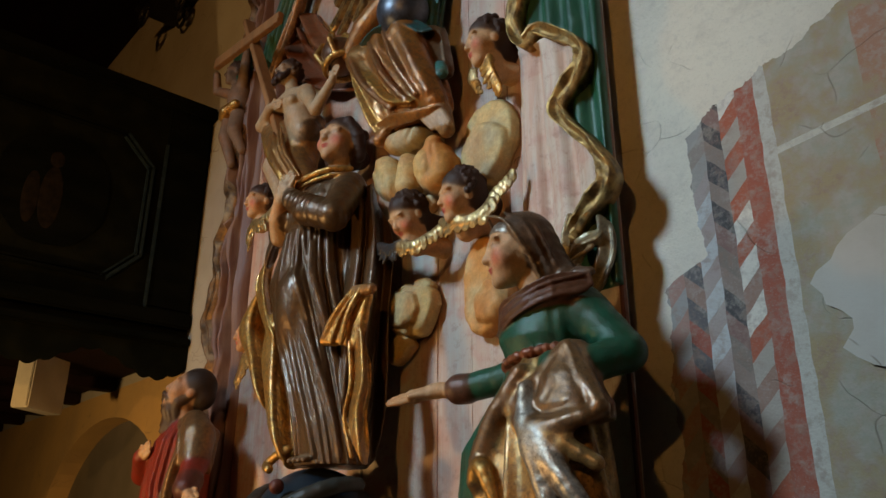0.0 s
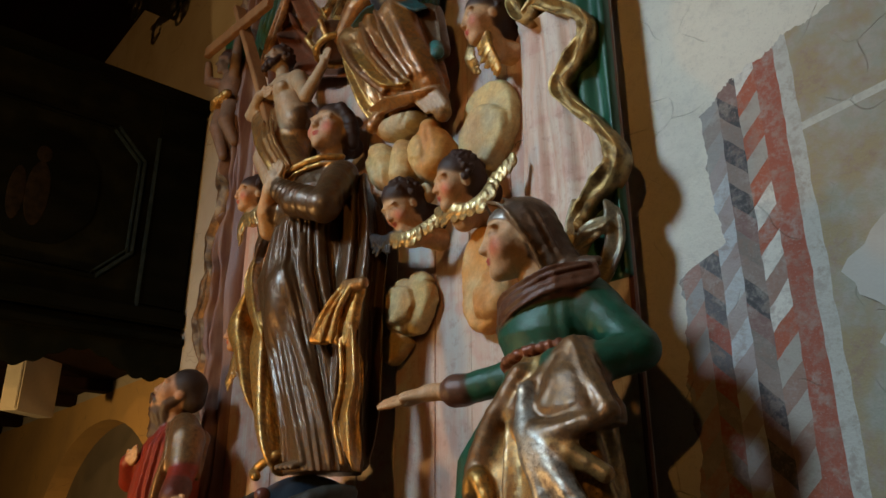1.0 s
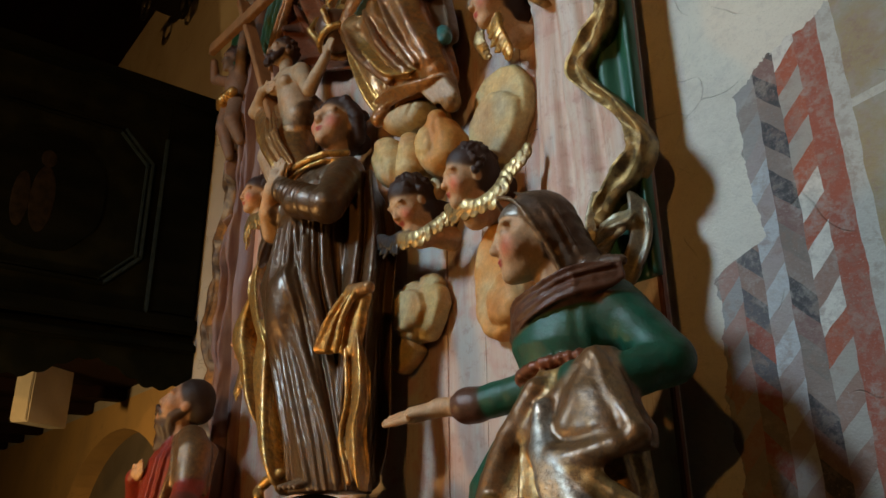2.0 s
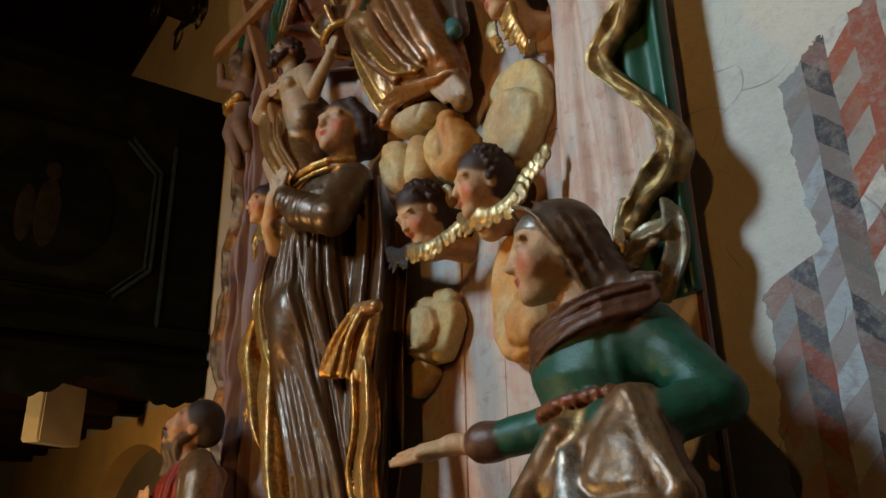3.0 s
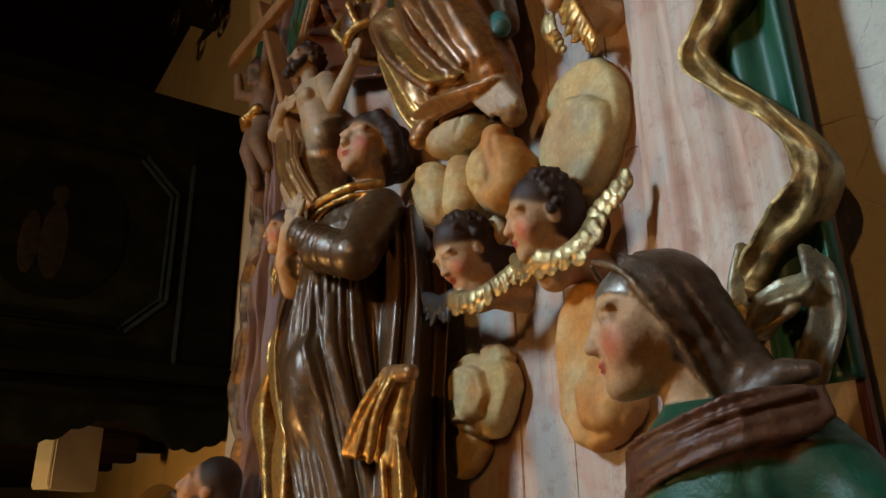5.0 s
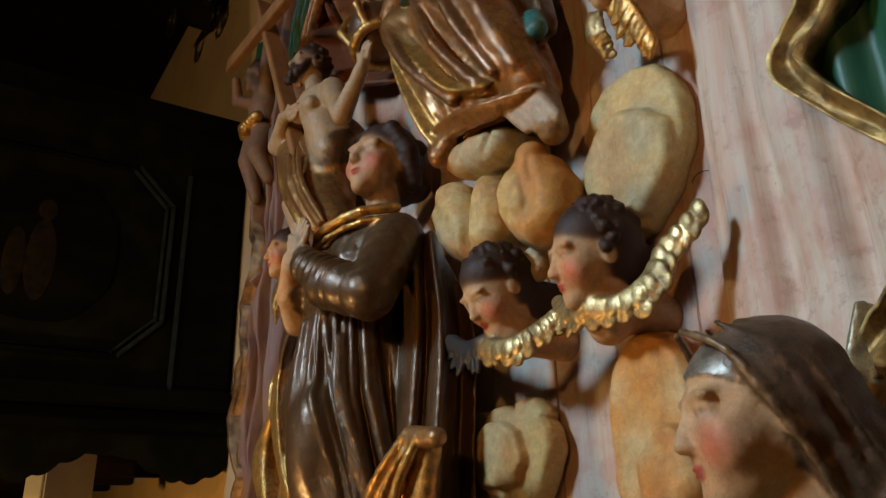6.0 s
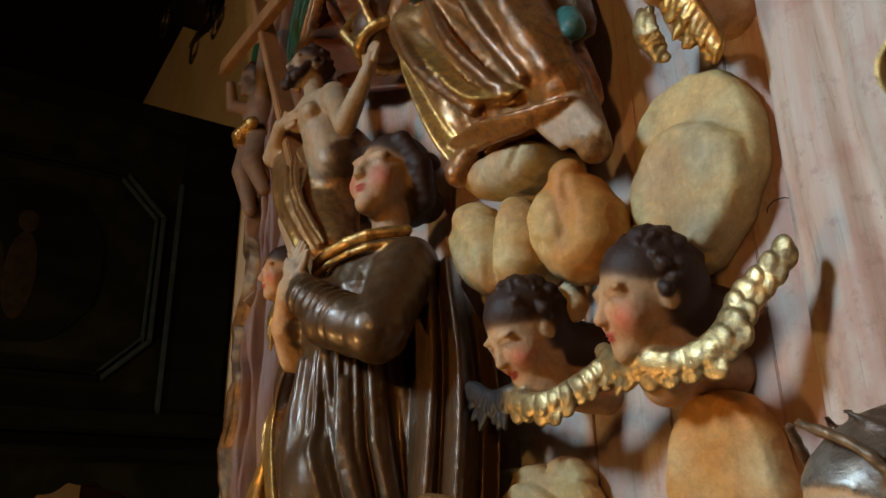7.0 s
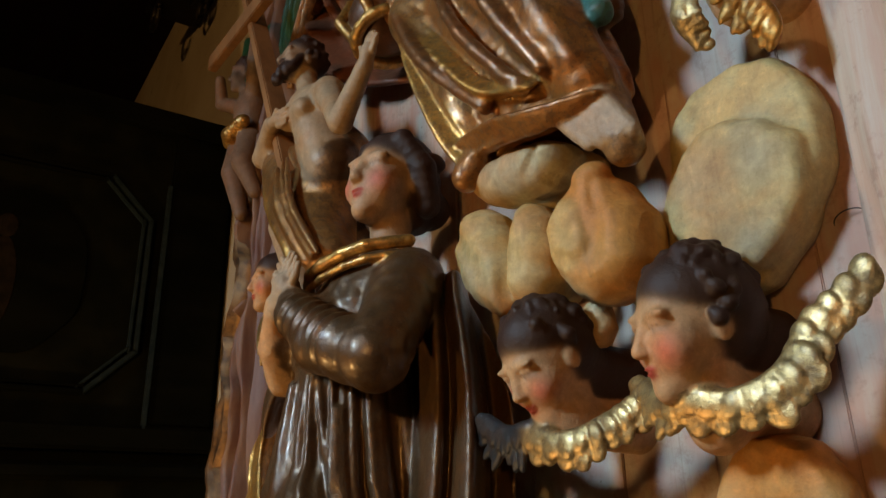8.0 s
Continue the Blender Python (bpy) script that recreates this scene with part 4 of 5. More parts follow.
cloud("ochre carved wooden cloud below the seated statue", [
    ([(-1.905, 2.715), (-1.862, 2.768), (-1.80, 2.762), (-1.752, 2.69), (-1.762, 2.615), (-1.84, 2.592), (-1.893, 2.635)], 1.54, 0.055, OCHREC, 0.04),
    ([(-1.895, 2.705), (-1.86, 2.745), (-1.82, 2.725), (-1.81, 2.66), (-1.85, 2.625), (-1.885, 2.65)], 1.515, 0.040, CLOUD, 0.022),
    ([(-1.905, 2.60), (-1.87, 2.61), (-1.855, 2.57), (-1.885, 2.545)], 1.56, 0.020, OCHREC, 0.015)],
    [((-1.835, 1.59, 2.68), (0.06, 0.045, 0.07), (0, 0, 0), CLOUD), ((-1.82, 1.51, 2.762), (0.030, 0.026, 0.022), (0, 0, 0), OCHREC)],
    [([(-1.80, 1.485, 2.745), (-1.79, 1.475, 2.69), (-1.81, 1.48, 2.64)], 0.008), ([(-1.87, 1.478, 2.655), (-1.83, 1.472, 2.63), (-1.78, 1.48, 2.635)], 0.006)])
cloud("pale carved cloud under the seated statue's foot", [
    ([(-2.075, 2.865), (-2.065, 2.822), (-2.015, 2.797), (-1.925, 2.787), (-1.87, 2.815), (-1.88, 2.85), (-1.98, 2.878)], 1.525, 0.050, GREYCLOUD, 0.035)],
    [((-1.95, 1.585, 2.83), (0.09, 0.05, 0.04), (0, 8, 0), CLOUD)],
    [([(-1.905, 1.485, 2.85), (-1.905, 1.478, 2.82), (-1.93, 1.48, 2.795)], 0.005)])
cloud("small ochre carved cloud on the planks", [
    ([(-2.90, 2.20), (-2.84, 2.24), (-2.78, 2.19), (-2.76, 2.08), (-2.80, 2.01), (-2.87, 2.03), (-2.91, 2.10)], 1.605, 0.030, OCHREC, 0.035)])


# ---- winged heads ----
def winged_head(label, c, s, yaw, pitch, wings, roll=0):
    k = Carving(0.0030)
    k.head(c, s, yaw, pitch, roll, 'curls', neck=0.42)
    c = np.array(c)
    for pts, width, col, side in wings:
        k.wing(pts, width, col, side)
    k.limb([c + np.array((0, 0.30 * s, 0.0)), (c[0] + 0.02, PANEL_Y, c[2] - 0.05 * s)], (0.26 * s, 0.26 * s), HAIR, 0.02)
    k.limb([c + np.array((0, 0.12 * s, -0.5 * s)), (c[0] + 0.03, PANEL_Y, c[2] - 0.55 * s)], (0.20 * s, 0.22 * s), SKIN, 0.02)
    return k.mesh("winged_head", label, "cherub carving", 0.0004, "winged heads")


winged_head("carved winged head with dark curls and gilded wing", (-1.925, 1.50, 2.525), 0.150, -10, -30,
            [([(-1.955, 1.485, 2.44), (-1.88, 1.485, 2.425), (-1.82, 1.505, 2.445), (-1.775, 1.525, 2.475)], 0.046, PALEGOLD, 1),
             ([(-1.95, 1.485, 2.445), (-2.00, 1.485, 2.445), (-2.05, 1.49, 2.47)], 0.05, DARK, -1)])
winged_head("carved winged head with brown curls and raised gilded wing", (-1.695, 1.515, 2.525), 0.160, -26, -8,
            [([(-1.71, 1.50, 2.455), (-1.65, 1.505, 2.443), (-1.60, 1.515, 2.46), (-1.575, 1.53, 2.50), (-1.53, 1.545, 2.54)], 0.045, PALEGOLD, 1),
             ([(-1.70, 1.50, 2.445), (-1.735, 1.505, 2.455), (-1.775, 1.52, 2.48)], 0.042, PALEGOLD, -1)], 8)
winged_head("carved winged head with brown curls below the curtain", (-1.60, 1.545, 3.035), 0.165, -28, -6,
            [([(-1.575, 1.53, 2.97), (-1.56, 1.525, 2.92), (-1.545, 1.545, 2.86)], 0.048, GOLD, 1), ([(-1.655, 1.53, 2.965), (-1.665, 1.53, 2.93), (-1.66, 1.55, 2.90)], 0.036, PALEGOLD, -1)])
winged_head("carved winged head with gilded wing beside the rose curtain", (-2.98, 1.51, 2.93), 0.155, -6, 0,
            [([(-2.98, 1.49, 2.835), (-2.90, 1.49, 2.83), (-2.82, 1.51, 2.88)], 0.06, PALEGOLD, 1), ([(-2.98, 1.49, 2.835), (-3.04, 1.50, 2.81), (-3.09, 1.53, 2.80)], 0.06, PALEGOLD, -1)])
winged_head("small carved winged head with gilded wings", (-3.03, 1.545, 2.35), 0.145, -12, 0,
            [([(-3.03, 1.53, 2.26), (-2.97, 1.535, 2.25), (-2.92, 1.55, 2.30)], 0.055, PALEGOLD, 1), ([(-3.03, 1.53, 2.26), (-3.06, 1.535, 2.23), (-3.10, 1.54, 2.18)], 0.055, PALEGOLD, -1)])


# ---- statues ----
def statue_centre():
    k = Carving(0.0036)
    k.cloth([(1.765, -2.195, 1.44, 0.120, 0.115), (1.90, -2.22, 1.44, 0.118, 0.118), (2.15, -2.31, 1.45, 0.138, 0.138), (2.38, -2.365, 1.44, 0.160, 0.148),
             (2.54, -2.355, 1.44, 0.130, 0.122), (2.64, -2.345, 1.44, 0.12, 0.105)], BROWN, 13, 0.085, 0.02, 0.6, 2.6, 0.25)
    k.ball((-2.31, 1.325, 2.27), (0.055, 0.045, 0.12), BROWN, 0.05, (8, 14, 0))
    rings = np.array([(1.78, -2.195, 1.44, 0.120, 0.115), (1.90, -2.22, 1.44, 0.118, 0.118), (2.15, -2.31, 1.45, 0.138, 0.138), (2.38, -2.365, 1.44, 0.160, 0.148), (2.56, -2.355, 1.44, 0.126, 0.12)])
    for a0, a1, z0, z1, r in ((-128, -112, 2.54, 1.80, 0.010), (-112, -84, 2.56, 1.95, 0.007), (-100, -62, 2.55, 1.79, 0.011), (-84, -50, 2.42, 2.02, 0.006), (-72, -30, 2.56, 1.79, 0.010),
                              (-58, -20, 2.56, 2.10, 0.006), (-40, -6, 2.50, 1.79, 0.012), (-22, 12, 2.56, 1.88, 0.008), (2, 26, 2.56, 1.79, 0.011), (30, 48, 2.5, 1.79, 0.010)):
        line = []
        for i in range(9):
            h = i / 8
            z, a = z0 + (z1 - z0) * h, radians(a0 + (a1 - a0) * h + 5 * math.sin(h * 5 + a0))
            x, y, rx, ry = (float(np.interp(z, rings[:, 0], rings[:, n])) for n in (1, 2, 3, 4))
            line.append((x + math.cos(a) * rx * 0.985, y + math.sin(a) * ry * 0.985, z))
        k.limb(line, [r * (0.45 + 0.75 * math.sin(0.35 + 2.4 * i / 8)) for i in range(9)], BROWN, 0.010)
    k.cloth([(2.60, -2.35, 1.44, 0.125, 0.11), (2.68, -2.33, 1.44, 0.135, 0.11), (2.74, -2.315, 1.45, 0.12, 0.09), (2.79, -2.305, 1.47, 0.055, 0.055)],
            BROWN, 7, 0.03, 0.03, 2.0)
    k.limb([(-2.19, 1.45, 2.715), (-2.145, 1.355, 2.565), (-2.25, 1.315, 2.60), (-2.345, 1.31, 2.68)], (0.054, 0.054, 0.046, 0.034), BROWN, 0.03, 0.0012, 0.05)
    k.limb([(-2.43, 1.45, 2.72), (-2.51, 1.37, 2.61), (-2.45, 1.33, 2.645)], (0.056, 0.048, 0.034), BROWN, 0.03, 0.001, 0.05)
    k.limb([(-2.50, 1.355, 2.585), (-2.46, 1.315, 2.635), (-2.41, 1.30, 2.70)], (0.028, 0.026, 0.022), SKIN, 0.01)
    k.palm((-2.345, 1.305, 2.69), (-2.42, 1.30, 2.775), 0.013, PALE, (0, -1, 0))
    k.palm((-2.41, 1.30, 2.69), (-2.335, 1.30, 2.775), 0.012, PALE, (0, -1, 0))
    # gilded collar, in two cords
    for dz, r in ((0.0, 0.011), (-0.024, 0.007)):
        k.limb(spline([(-2.43, 1.37, 2.735 + dz), (-2.34, 1.335, 2.75 + dz), (-2.235, 1.37, 2.77 + dz), (-2.185, 1.44, 2.78 + dz)], 8), [r] * 8, GOLD, 0.004)
    k.head((-2.315, 1.475, 2.94), 0.198, 14, 10, 4, 'long', (0.46, 0.28, 0.15, 0.04), neck=0.66)
    # mantle: dark outside, gilded lining turned out on both sides
    V = (0.5, 0.87, 0)
    k.limb([(-2.19, 1.33, 2.585), (-2.33, 1.305, 2.665)], (0.049, 0.038), BROWN, 0.006, 0.0035, 0.024)
    k.sheet([(-2.18, 1.53, 2.70), (-2.12, 1.52, 2.48), (-2.10, 1.50, 2.2), (-2.10, 1.50, 1.80)], 0.055, 0.05, BROWN, V, 0.8)
    k.sheet([(-2.20, 1.50, 2.72), (-2.165, 1.50, 2.5), (-2.15, 1.48, 2.2), (-2.14, 1.47, 1.80)], 0.060, 0.045, BROWN, V, 0.9)
    k.sheet([(-2.47, 1.38, 2.66), (-2.53, 1.36, 2.58), (-2.57, 1.36, 2.50)], 0.024, 0.026, BROWN, V, 0.5)
    k.sheet([(-2.57, 1.37, 2.54), (-2.61, 1.365, 2.46), (-2.55, 1.355, 2.34), (-2.45, 1.35, 2.20)], 0.030, 0.024, GOLD, V, 0.7)
    k.sheet([(-2.64, 1.41, 2.44), (-2.71, 1.41, 2.31), (-2.63, 1.41, 2.17), (-2.50, 1.40, 1.97)], 0.070, 0.026, GOLD, V, 0.9)
    k.sheet([(-2.48, 1.365, 2.28), (-2.43, 1.36, 2.07), (-2.37, 1.355, 1.92), (-2.29, 1.35, 1.78)], 0.056, 0.026, GOLD, V, 0.9)
    k.limb(spline([(-2.49, 1.345, 2.28), (-2.445, 1.335, 2.07), (-2.385, 1.33, 1.92), (-2.31, 1.325, 1.80)], 10), [0.010] * 10, GOLD, 0.012)
    k.plate([(-2.025, 2.292), (-1.985, 2.275), (-2.00, 2.18), (-2.025, 2.10), (-2.09, 2.118), (-2.168, 2.132), (-2.14, 2.21), (-2.085, 2.262)], 1.385, 0.016, GOLD, 0.004, 0.014, 0.25)
    for a, b, r in (((-2.03, 2.285), (-2.160, 2.140), 0.009), ((-2.015, 2.275), (-2.11, 2.125), 0.007), ((-2.0, 2.27), (-2.055, 2.115), 0.010)):
        k.limb(spline([(a[0], 1.372, a[1]), ((a[0] + b[0]) / 2 - 0.012, 1.358, (a[1] + b[1]) / 2 + 0.004), (b[0], 1.352, b[1])], 8), [r * 0.6] + [r] * 6 + [r * 0.8], GOLD, 0.007)
    k.limb([(-2.03, 1.385, 2.28), (-1.955, 1.385, 2.272)], (0.020, 0.017), (0.40, 0.19, 0.06, 0.6))
    k.sheet([(-2.03, 1.40, 2.14), (-1.995, 1.395, 1.99), (-2.01, 1.395, 1.90), (-1.975, 1.395, 1.77)], 0.030, 0.024, GOLD, V, 1.0)
    k.limb(spline([(-2.045, 1.375, 2.12), (-2.02, 1.37, 1.99), (-2.045, 1.37, 1.89), (-2.0, 1.37, 1.78)], 10), [0.007] * 10, GOLD, 0.006)
    k.limb(spline([(-2.30, 1.34, 1.82), (-2.36, 1.33, 1.80), (-2.39, 1.32, 1.775), (-2.34, 1.30, 1.76)], 8), [0.014] * 8, GOLD, 0.008)
    for q in range(4):
        k.limb([(-2.215 + 0.016 * q, 1.35, 1.79), (-2.21 + 0.018 * q, 1.295 + 0.005 * q, 1.777)], (0.012, 0.008), (0.20, 0.11, 0.05, 0.04), 0.005)
    return k.mesh("statue", "carved standing female statue in dark lustrous robe with gilded mantle", "statue")


def globe_and_snake():
    g = tagged(new("globe"), "dark blue painted wooden globe wound by a snake", "globe")
    bm = bmesh.new()
    bmesh.ops.create_uvsphere(bm, u_segments=48, v_segments=28, radius=0.2, matrix=Matrix.Translation((-2.25, 1.42, 1.565)))
    smooth_shade(part("ball", bm, GLOBEPAINT, g))
    k = Carving(0.005)
    pts = [(-2.25 + 0.190 * math.cos(a), 1.42 + 0.190 * math.sin(a), 1.665 + 0.045 * math.cos(2 * a)) for a in np.linspace(2.9, 6.4, 18)]
    k.limb(pts, [0.020 + 0.010 * math.sin(i / 17 * 3.1) for i in range(18)], (0.03, 0.035, 0.03, 0.1), 0.01)
    k.ball((-2.17, 1.235, 1.70), (0.022, 0.022, 0.022), (0.12, 0.03, 0.02, 0.1))
    ob = k.mesh("snake", "dark carved snake", "")
    ob.parent = g


GLOBEPAINT = plain("dark_blue_globe_paint", (0.010, 0.016, 0.024), (0.02, 0.03, 0.04), 18, 0.35)


def statue_green():
    k = Carving(0.0038)
    VEIL, SHAWL = (0.11, 0.062, 0.036, 0.35), (0.12, 0.048, 0.026, 0.2)
    BUNDLE, SKIRT = (0.24, 0.125, 0.05, 0.6), (0.44, 0.26, 0.09, 0.85)
    k.cloth([(1.05, -1.36, 1.41, 0.20, 0.16), (1.45, -1.365, 1.41, 0.19, 0.15), (1.75, -1.35, 1.40, 0.168, 0.135), (1.93, -1.29, 1.42, 0.100, 0.088)],
            GREENC, 15, 0.10, 0.02, 0.3, 0.4, 0.2)
    k.cloth([(1.92, -1.29, 1.42, 0.098, 0.088), (1.99, -1.295, 1.41, 0.115, 0.10), (2.06, -1.285, 1.415, 0.125, 0.092), (2.10, -1.30, 1.42, 0.085, 0.07), (2.125, -1.32, 1.43, 0.052, 0.05)],
            GREENC, 6, 0.022, 0.03, 1.2)
    k.limb([(-1.19, 1.42, 2.055), (-1.085, 1.42, 1.935), (-1.13, 1.355, 1.905), (-1.20, 1.32, 1.91)], (0.050, 0.043, 0.038, 0.032), GREENC, 0.03, 0.0007, 0.07)
    k.limb([(-1.36, 1.45, 2.05), (-1.39, 1.45, 1.94), (-1.55, 1.395, 1.915)], (0.044, 0.040, 0.034), GREENC, 0.02, 0.001, 0.06)
    k.limb([(-1.545, 1.395, 1.915), (-1.565, 1.388, 1.915)], (0.038, 0.039), SHAWL, 0.003)
    k.limb([(-1.56, 1.39, 1.915), (-1.625, 1.355, 1.915)], (0.022, 0.019), SKIN, 0.008)
    k.palm((-1.615, 1.36, 1.915), (-1.735, 1.29, 1.89), 0.011, SKIN, (0.1, -0.5, 0.8))
    # shoulder cloth in a flat V, belt
    k.cloth([(2.050, -1.285, 1.415, 0.124, 0.096), (2.075, -1.290, 1.418, 0.108, 0.084), (2.098, -1.305, 1.425, 0.076, 0.064), (2.110, -1.312, 1.43, 0.055, 0.052)], SHAWL, 6, 0.05, 0.008, 0.4)
    k.sheet([(-1.395, 1.365, 2.015), (-1.33, 1.322, 2.045), (-1.22, 1.325, 2.078), (-1.14, 1.385, 2.100)], 0.036, 0.010, SHAWL, (-0.25, -0.35, 1), 0.8, 0.006)
    for q in (-0.018, 0.0, 0.016):
        k.limb(spline([(-1.385, 1.352, 2.02 + q), (-1.32, 1.312, 2.045 + q), (-1.22, 1.315, 2.075 + q), (-1.15, 1.372, 2.095 + q)], 9), [0.004] * 9, SHAWL, 0.007)
    k.limb(spline([(-1.39, 1.42, 1.93), (-1.36, 1.34, 1.935), (-1.28, 1.31, 1.945), (-1.20, 1.34, 1.955)], 8), [0.010] * 8, (0.22, 0.07, 0.03, 0.2), 0.006, 0.002, 0.02)
    # bundle of cloth gathered at the hip, with a rolled lower edge
    k.cloth([(1.785, -1.165, 1.315, 0.105, 0.060), (1.82, -1.165, 1.315, 0.105, 0.066), (1.88, -1.16, 1.32, 0.072, 0.055), (1.955, -1.16, 1.335, 0.028, 0.025)],
            BUNDLE, 5, 0.12, 0.01, 0.5, 0.2)
    k.limb(spline([(-1.275, 1.30, 1.825), (-1.245, 1.262, 1.79), (-1.175, 1.245, 1.775), (-1.105, 1.26, 1.782), (-1.055, 1.29, 1.80)], 12), [0.011, 0.014] + [0.017] * 8 + [0.014, 0.010], BUNDLE, 0.016)
    for a, b, r in (((-1.165, 1.31, 1.94), (-1.265, 1.272, 1.825), 0.014), ((-1.15, 1.305, 1.94), (-1.065, 1.285, 1.81), 0.014), ((-1.16, 1.30, 1.92), (-1.185, 1.262, 1.83), 0.008)):
        k.limb([a, b], (r * 0.8, r), BUNDLE, 0.014)
    # gilded overskirt with silvered diagonal folds
    k.cloth([(1.10, -1.26, 1.37, 0.19, 0.14), (1.45, -1.26, 1.36, 0.18, 0.135), (1.64, -1.26, 1.355, 0.165, 0.125), (1.78, -1.255, 1.36, 0.138, 0.105), (1.86, -1.25, 1.365, 0.115, 0.09), (1.93, -1.24, 1.37, 0.075, 0.07)],
            SKIRT, 5, 0.12, 0.012, 2.4, 2.6)
    k.limb(spline([(-1.265, 1.28, 1.90), (-1.325, 1.265, 1.81), (-1.36, 1.26, 1.73), (-1.365, 1.25, 1.68)], 8), (0.014, 0.016, 0.020, 0.022, 0.024, 0.024, 0.022, 0.018), BUNDLE, 0.03)
    k.limb(spline([(-1.37, 1.25, 1.68), (-1.335, 1.235, 1.705), (-1.30, 1.235, 1.64)], 6), (0.016, 0.018, 0.018, 0.018, 0.016, 0.012), GOLD, 0.012)
    for p, r in (([(-1.235, 1.262, 1.86), (-1.215, 1.243, 1.77), (-1.18, 1.236, 1.68), (-1.15, 1.24, 1.60)], 0.017), ([(-1.205, 1.25, 1.79), (-1.165, 1.236, 1.73), (-1.11, 1.24, 1.66), (-1.08, 1.26, 1.60)], 0.016)):
        k.limb(spline(p, 8), [r * 0.7, r, r, r, r, r, r, r * 0.8], SILVER, 0.022)
    k.limb(spline([(-1.21, 1.255, 1.765), (-1.14, 1.25, 1.745), (-1.075, 1.28, 1.70)], 6), [0.016] * 6, SKIRT, 0.03)
    k.limb(spline([(-1.20, 1.245, 1.73), (-1.14, 1.245, 1.68), (-1.09, 1.27, 1.60)], 6), [0.014] * 6, BUNDLE, 0.03)
    # head
    c, s, yaw = (-1.372, 1.405, 2.230), 0.19, -38
    f = Matrix.Rotation(radians(yaw), 3, 'Z')
    F = np.array(f)
    at = lambda x, y, z: np.array(c) + F @ np.array((x, y, z)) * s
    k.head(c, s, yaw, -2, 0, None, neck=0)
    k.limb([at(0, 0.12, -0.24), (-1.335, 1.44, 2.10)], (0.030, 0.036), SKIN, 0.010)

    # silvered cap over the brow, veil from the crown behind the ears to the nape
    def hood(centre, radii, y_top, slope, paint, tail):
        m = np.array(radii) * s

        def dist(P):
            q = (P - np.array(c)) @ F
            u = (q - np.array(centre) * s) / m
            d = (np.sqrt((u ** 2).sum(-1)) - 1) * m.min()
            if tail:
                a, b = np.array((0, 0.12, 0.06)) * s, np.array((0, 0.40, -0.62)) * s
                g = np.clip(((q - a) @ (b - a)) / ((b - a) @ (b - a)), 0, 1)
                r = (0.37 - 0.17 * g) * s * (1 + 0.05 * np.sin(9 * np.arctan2(q[..., 0], q[..., 1]) + 4 * g))
                d = np.minimum(d, np.linalg.norm((q - a - g[..., None] * (b - a)) * (1, 0.95, 1), axis=-1) - r)
            edge = (y_top + slope * (0.35 * s - q[..., 2]) / s) * s - q[..., 1]
            return np.maximum(d, edge * 0.85) * 0.9
        R = 0.9 * s
        k.add(dist, np.array(c) - (R, R, R), np.array(c) + (R, R, 0.6 * s), paint, 0.002)
    hood((0, 0.030, 0.108), (0.345, 0.422, 0.412), -0.64, 2.6, (0.24, 0.21, 0.17, 0.6), False)
    hood((0, 0.060, 0.105), (0.388, 0.435, 0.432), -0.27, 0.70, VEIL, True)
    k.limb([at(0, 0.14, 0.20), at(0.06, 0.42, -0.22), (-1.250, 1.470, 2.125)], (0.068, 0.052, 0.030), VEIL, 0.02, 0.0015, 0.03)
    k.limb([(-1.265, 1.455, 2.125), (-1.225, 1.455, 2.150), (-1.195, 1.46, 2.150)], (0.022, 0.018, 0.012), VEIL, 0.012)
    for e in (-1, 1):
        k.limb(spline([at(e * 0.06, -0.36, 0.49), at(e * 0.29, -0.22, 0.35), at(e * 0.385, -0.06, 0.08), at(e * 0.34, 0.13, -0.22), at(e * 0.24, 0.30, -0.52)], 12), [0.0045] * 12, (0.20, 0.12, 0.06, 0.4), 0.004)
        for q in (0.12, 0.24):
            k.limb(spline([at(e * 0.10, -0.30 + q, 0.53), at(e * 0.33, -0.10 + q, 0.33), at(e * 0.40, 0.04 + q, 0.04), at(e * 0.32, 0.24 + q, -0.34)], 10), [0.003] * 10, VEIL, 0.008)
    return k.mesh("statue", "carved female statue in green dress with brown veil and gilded skirt", "statue")


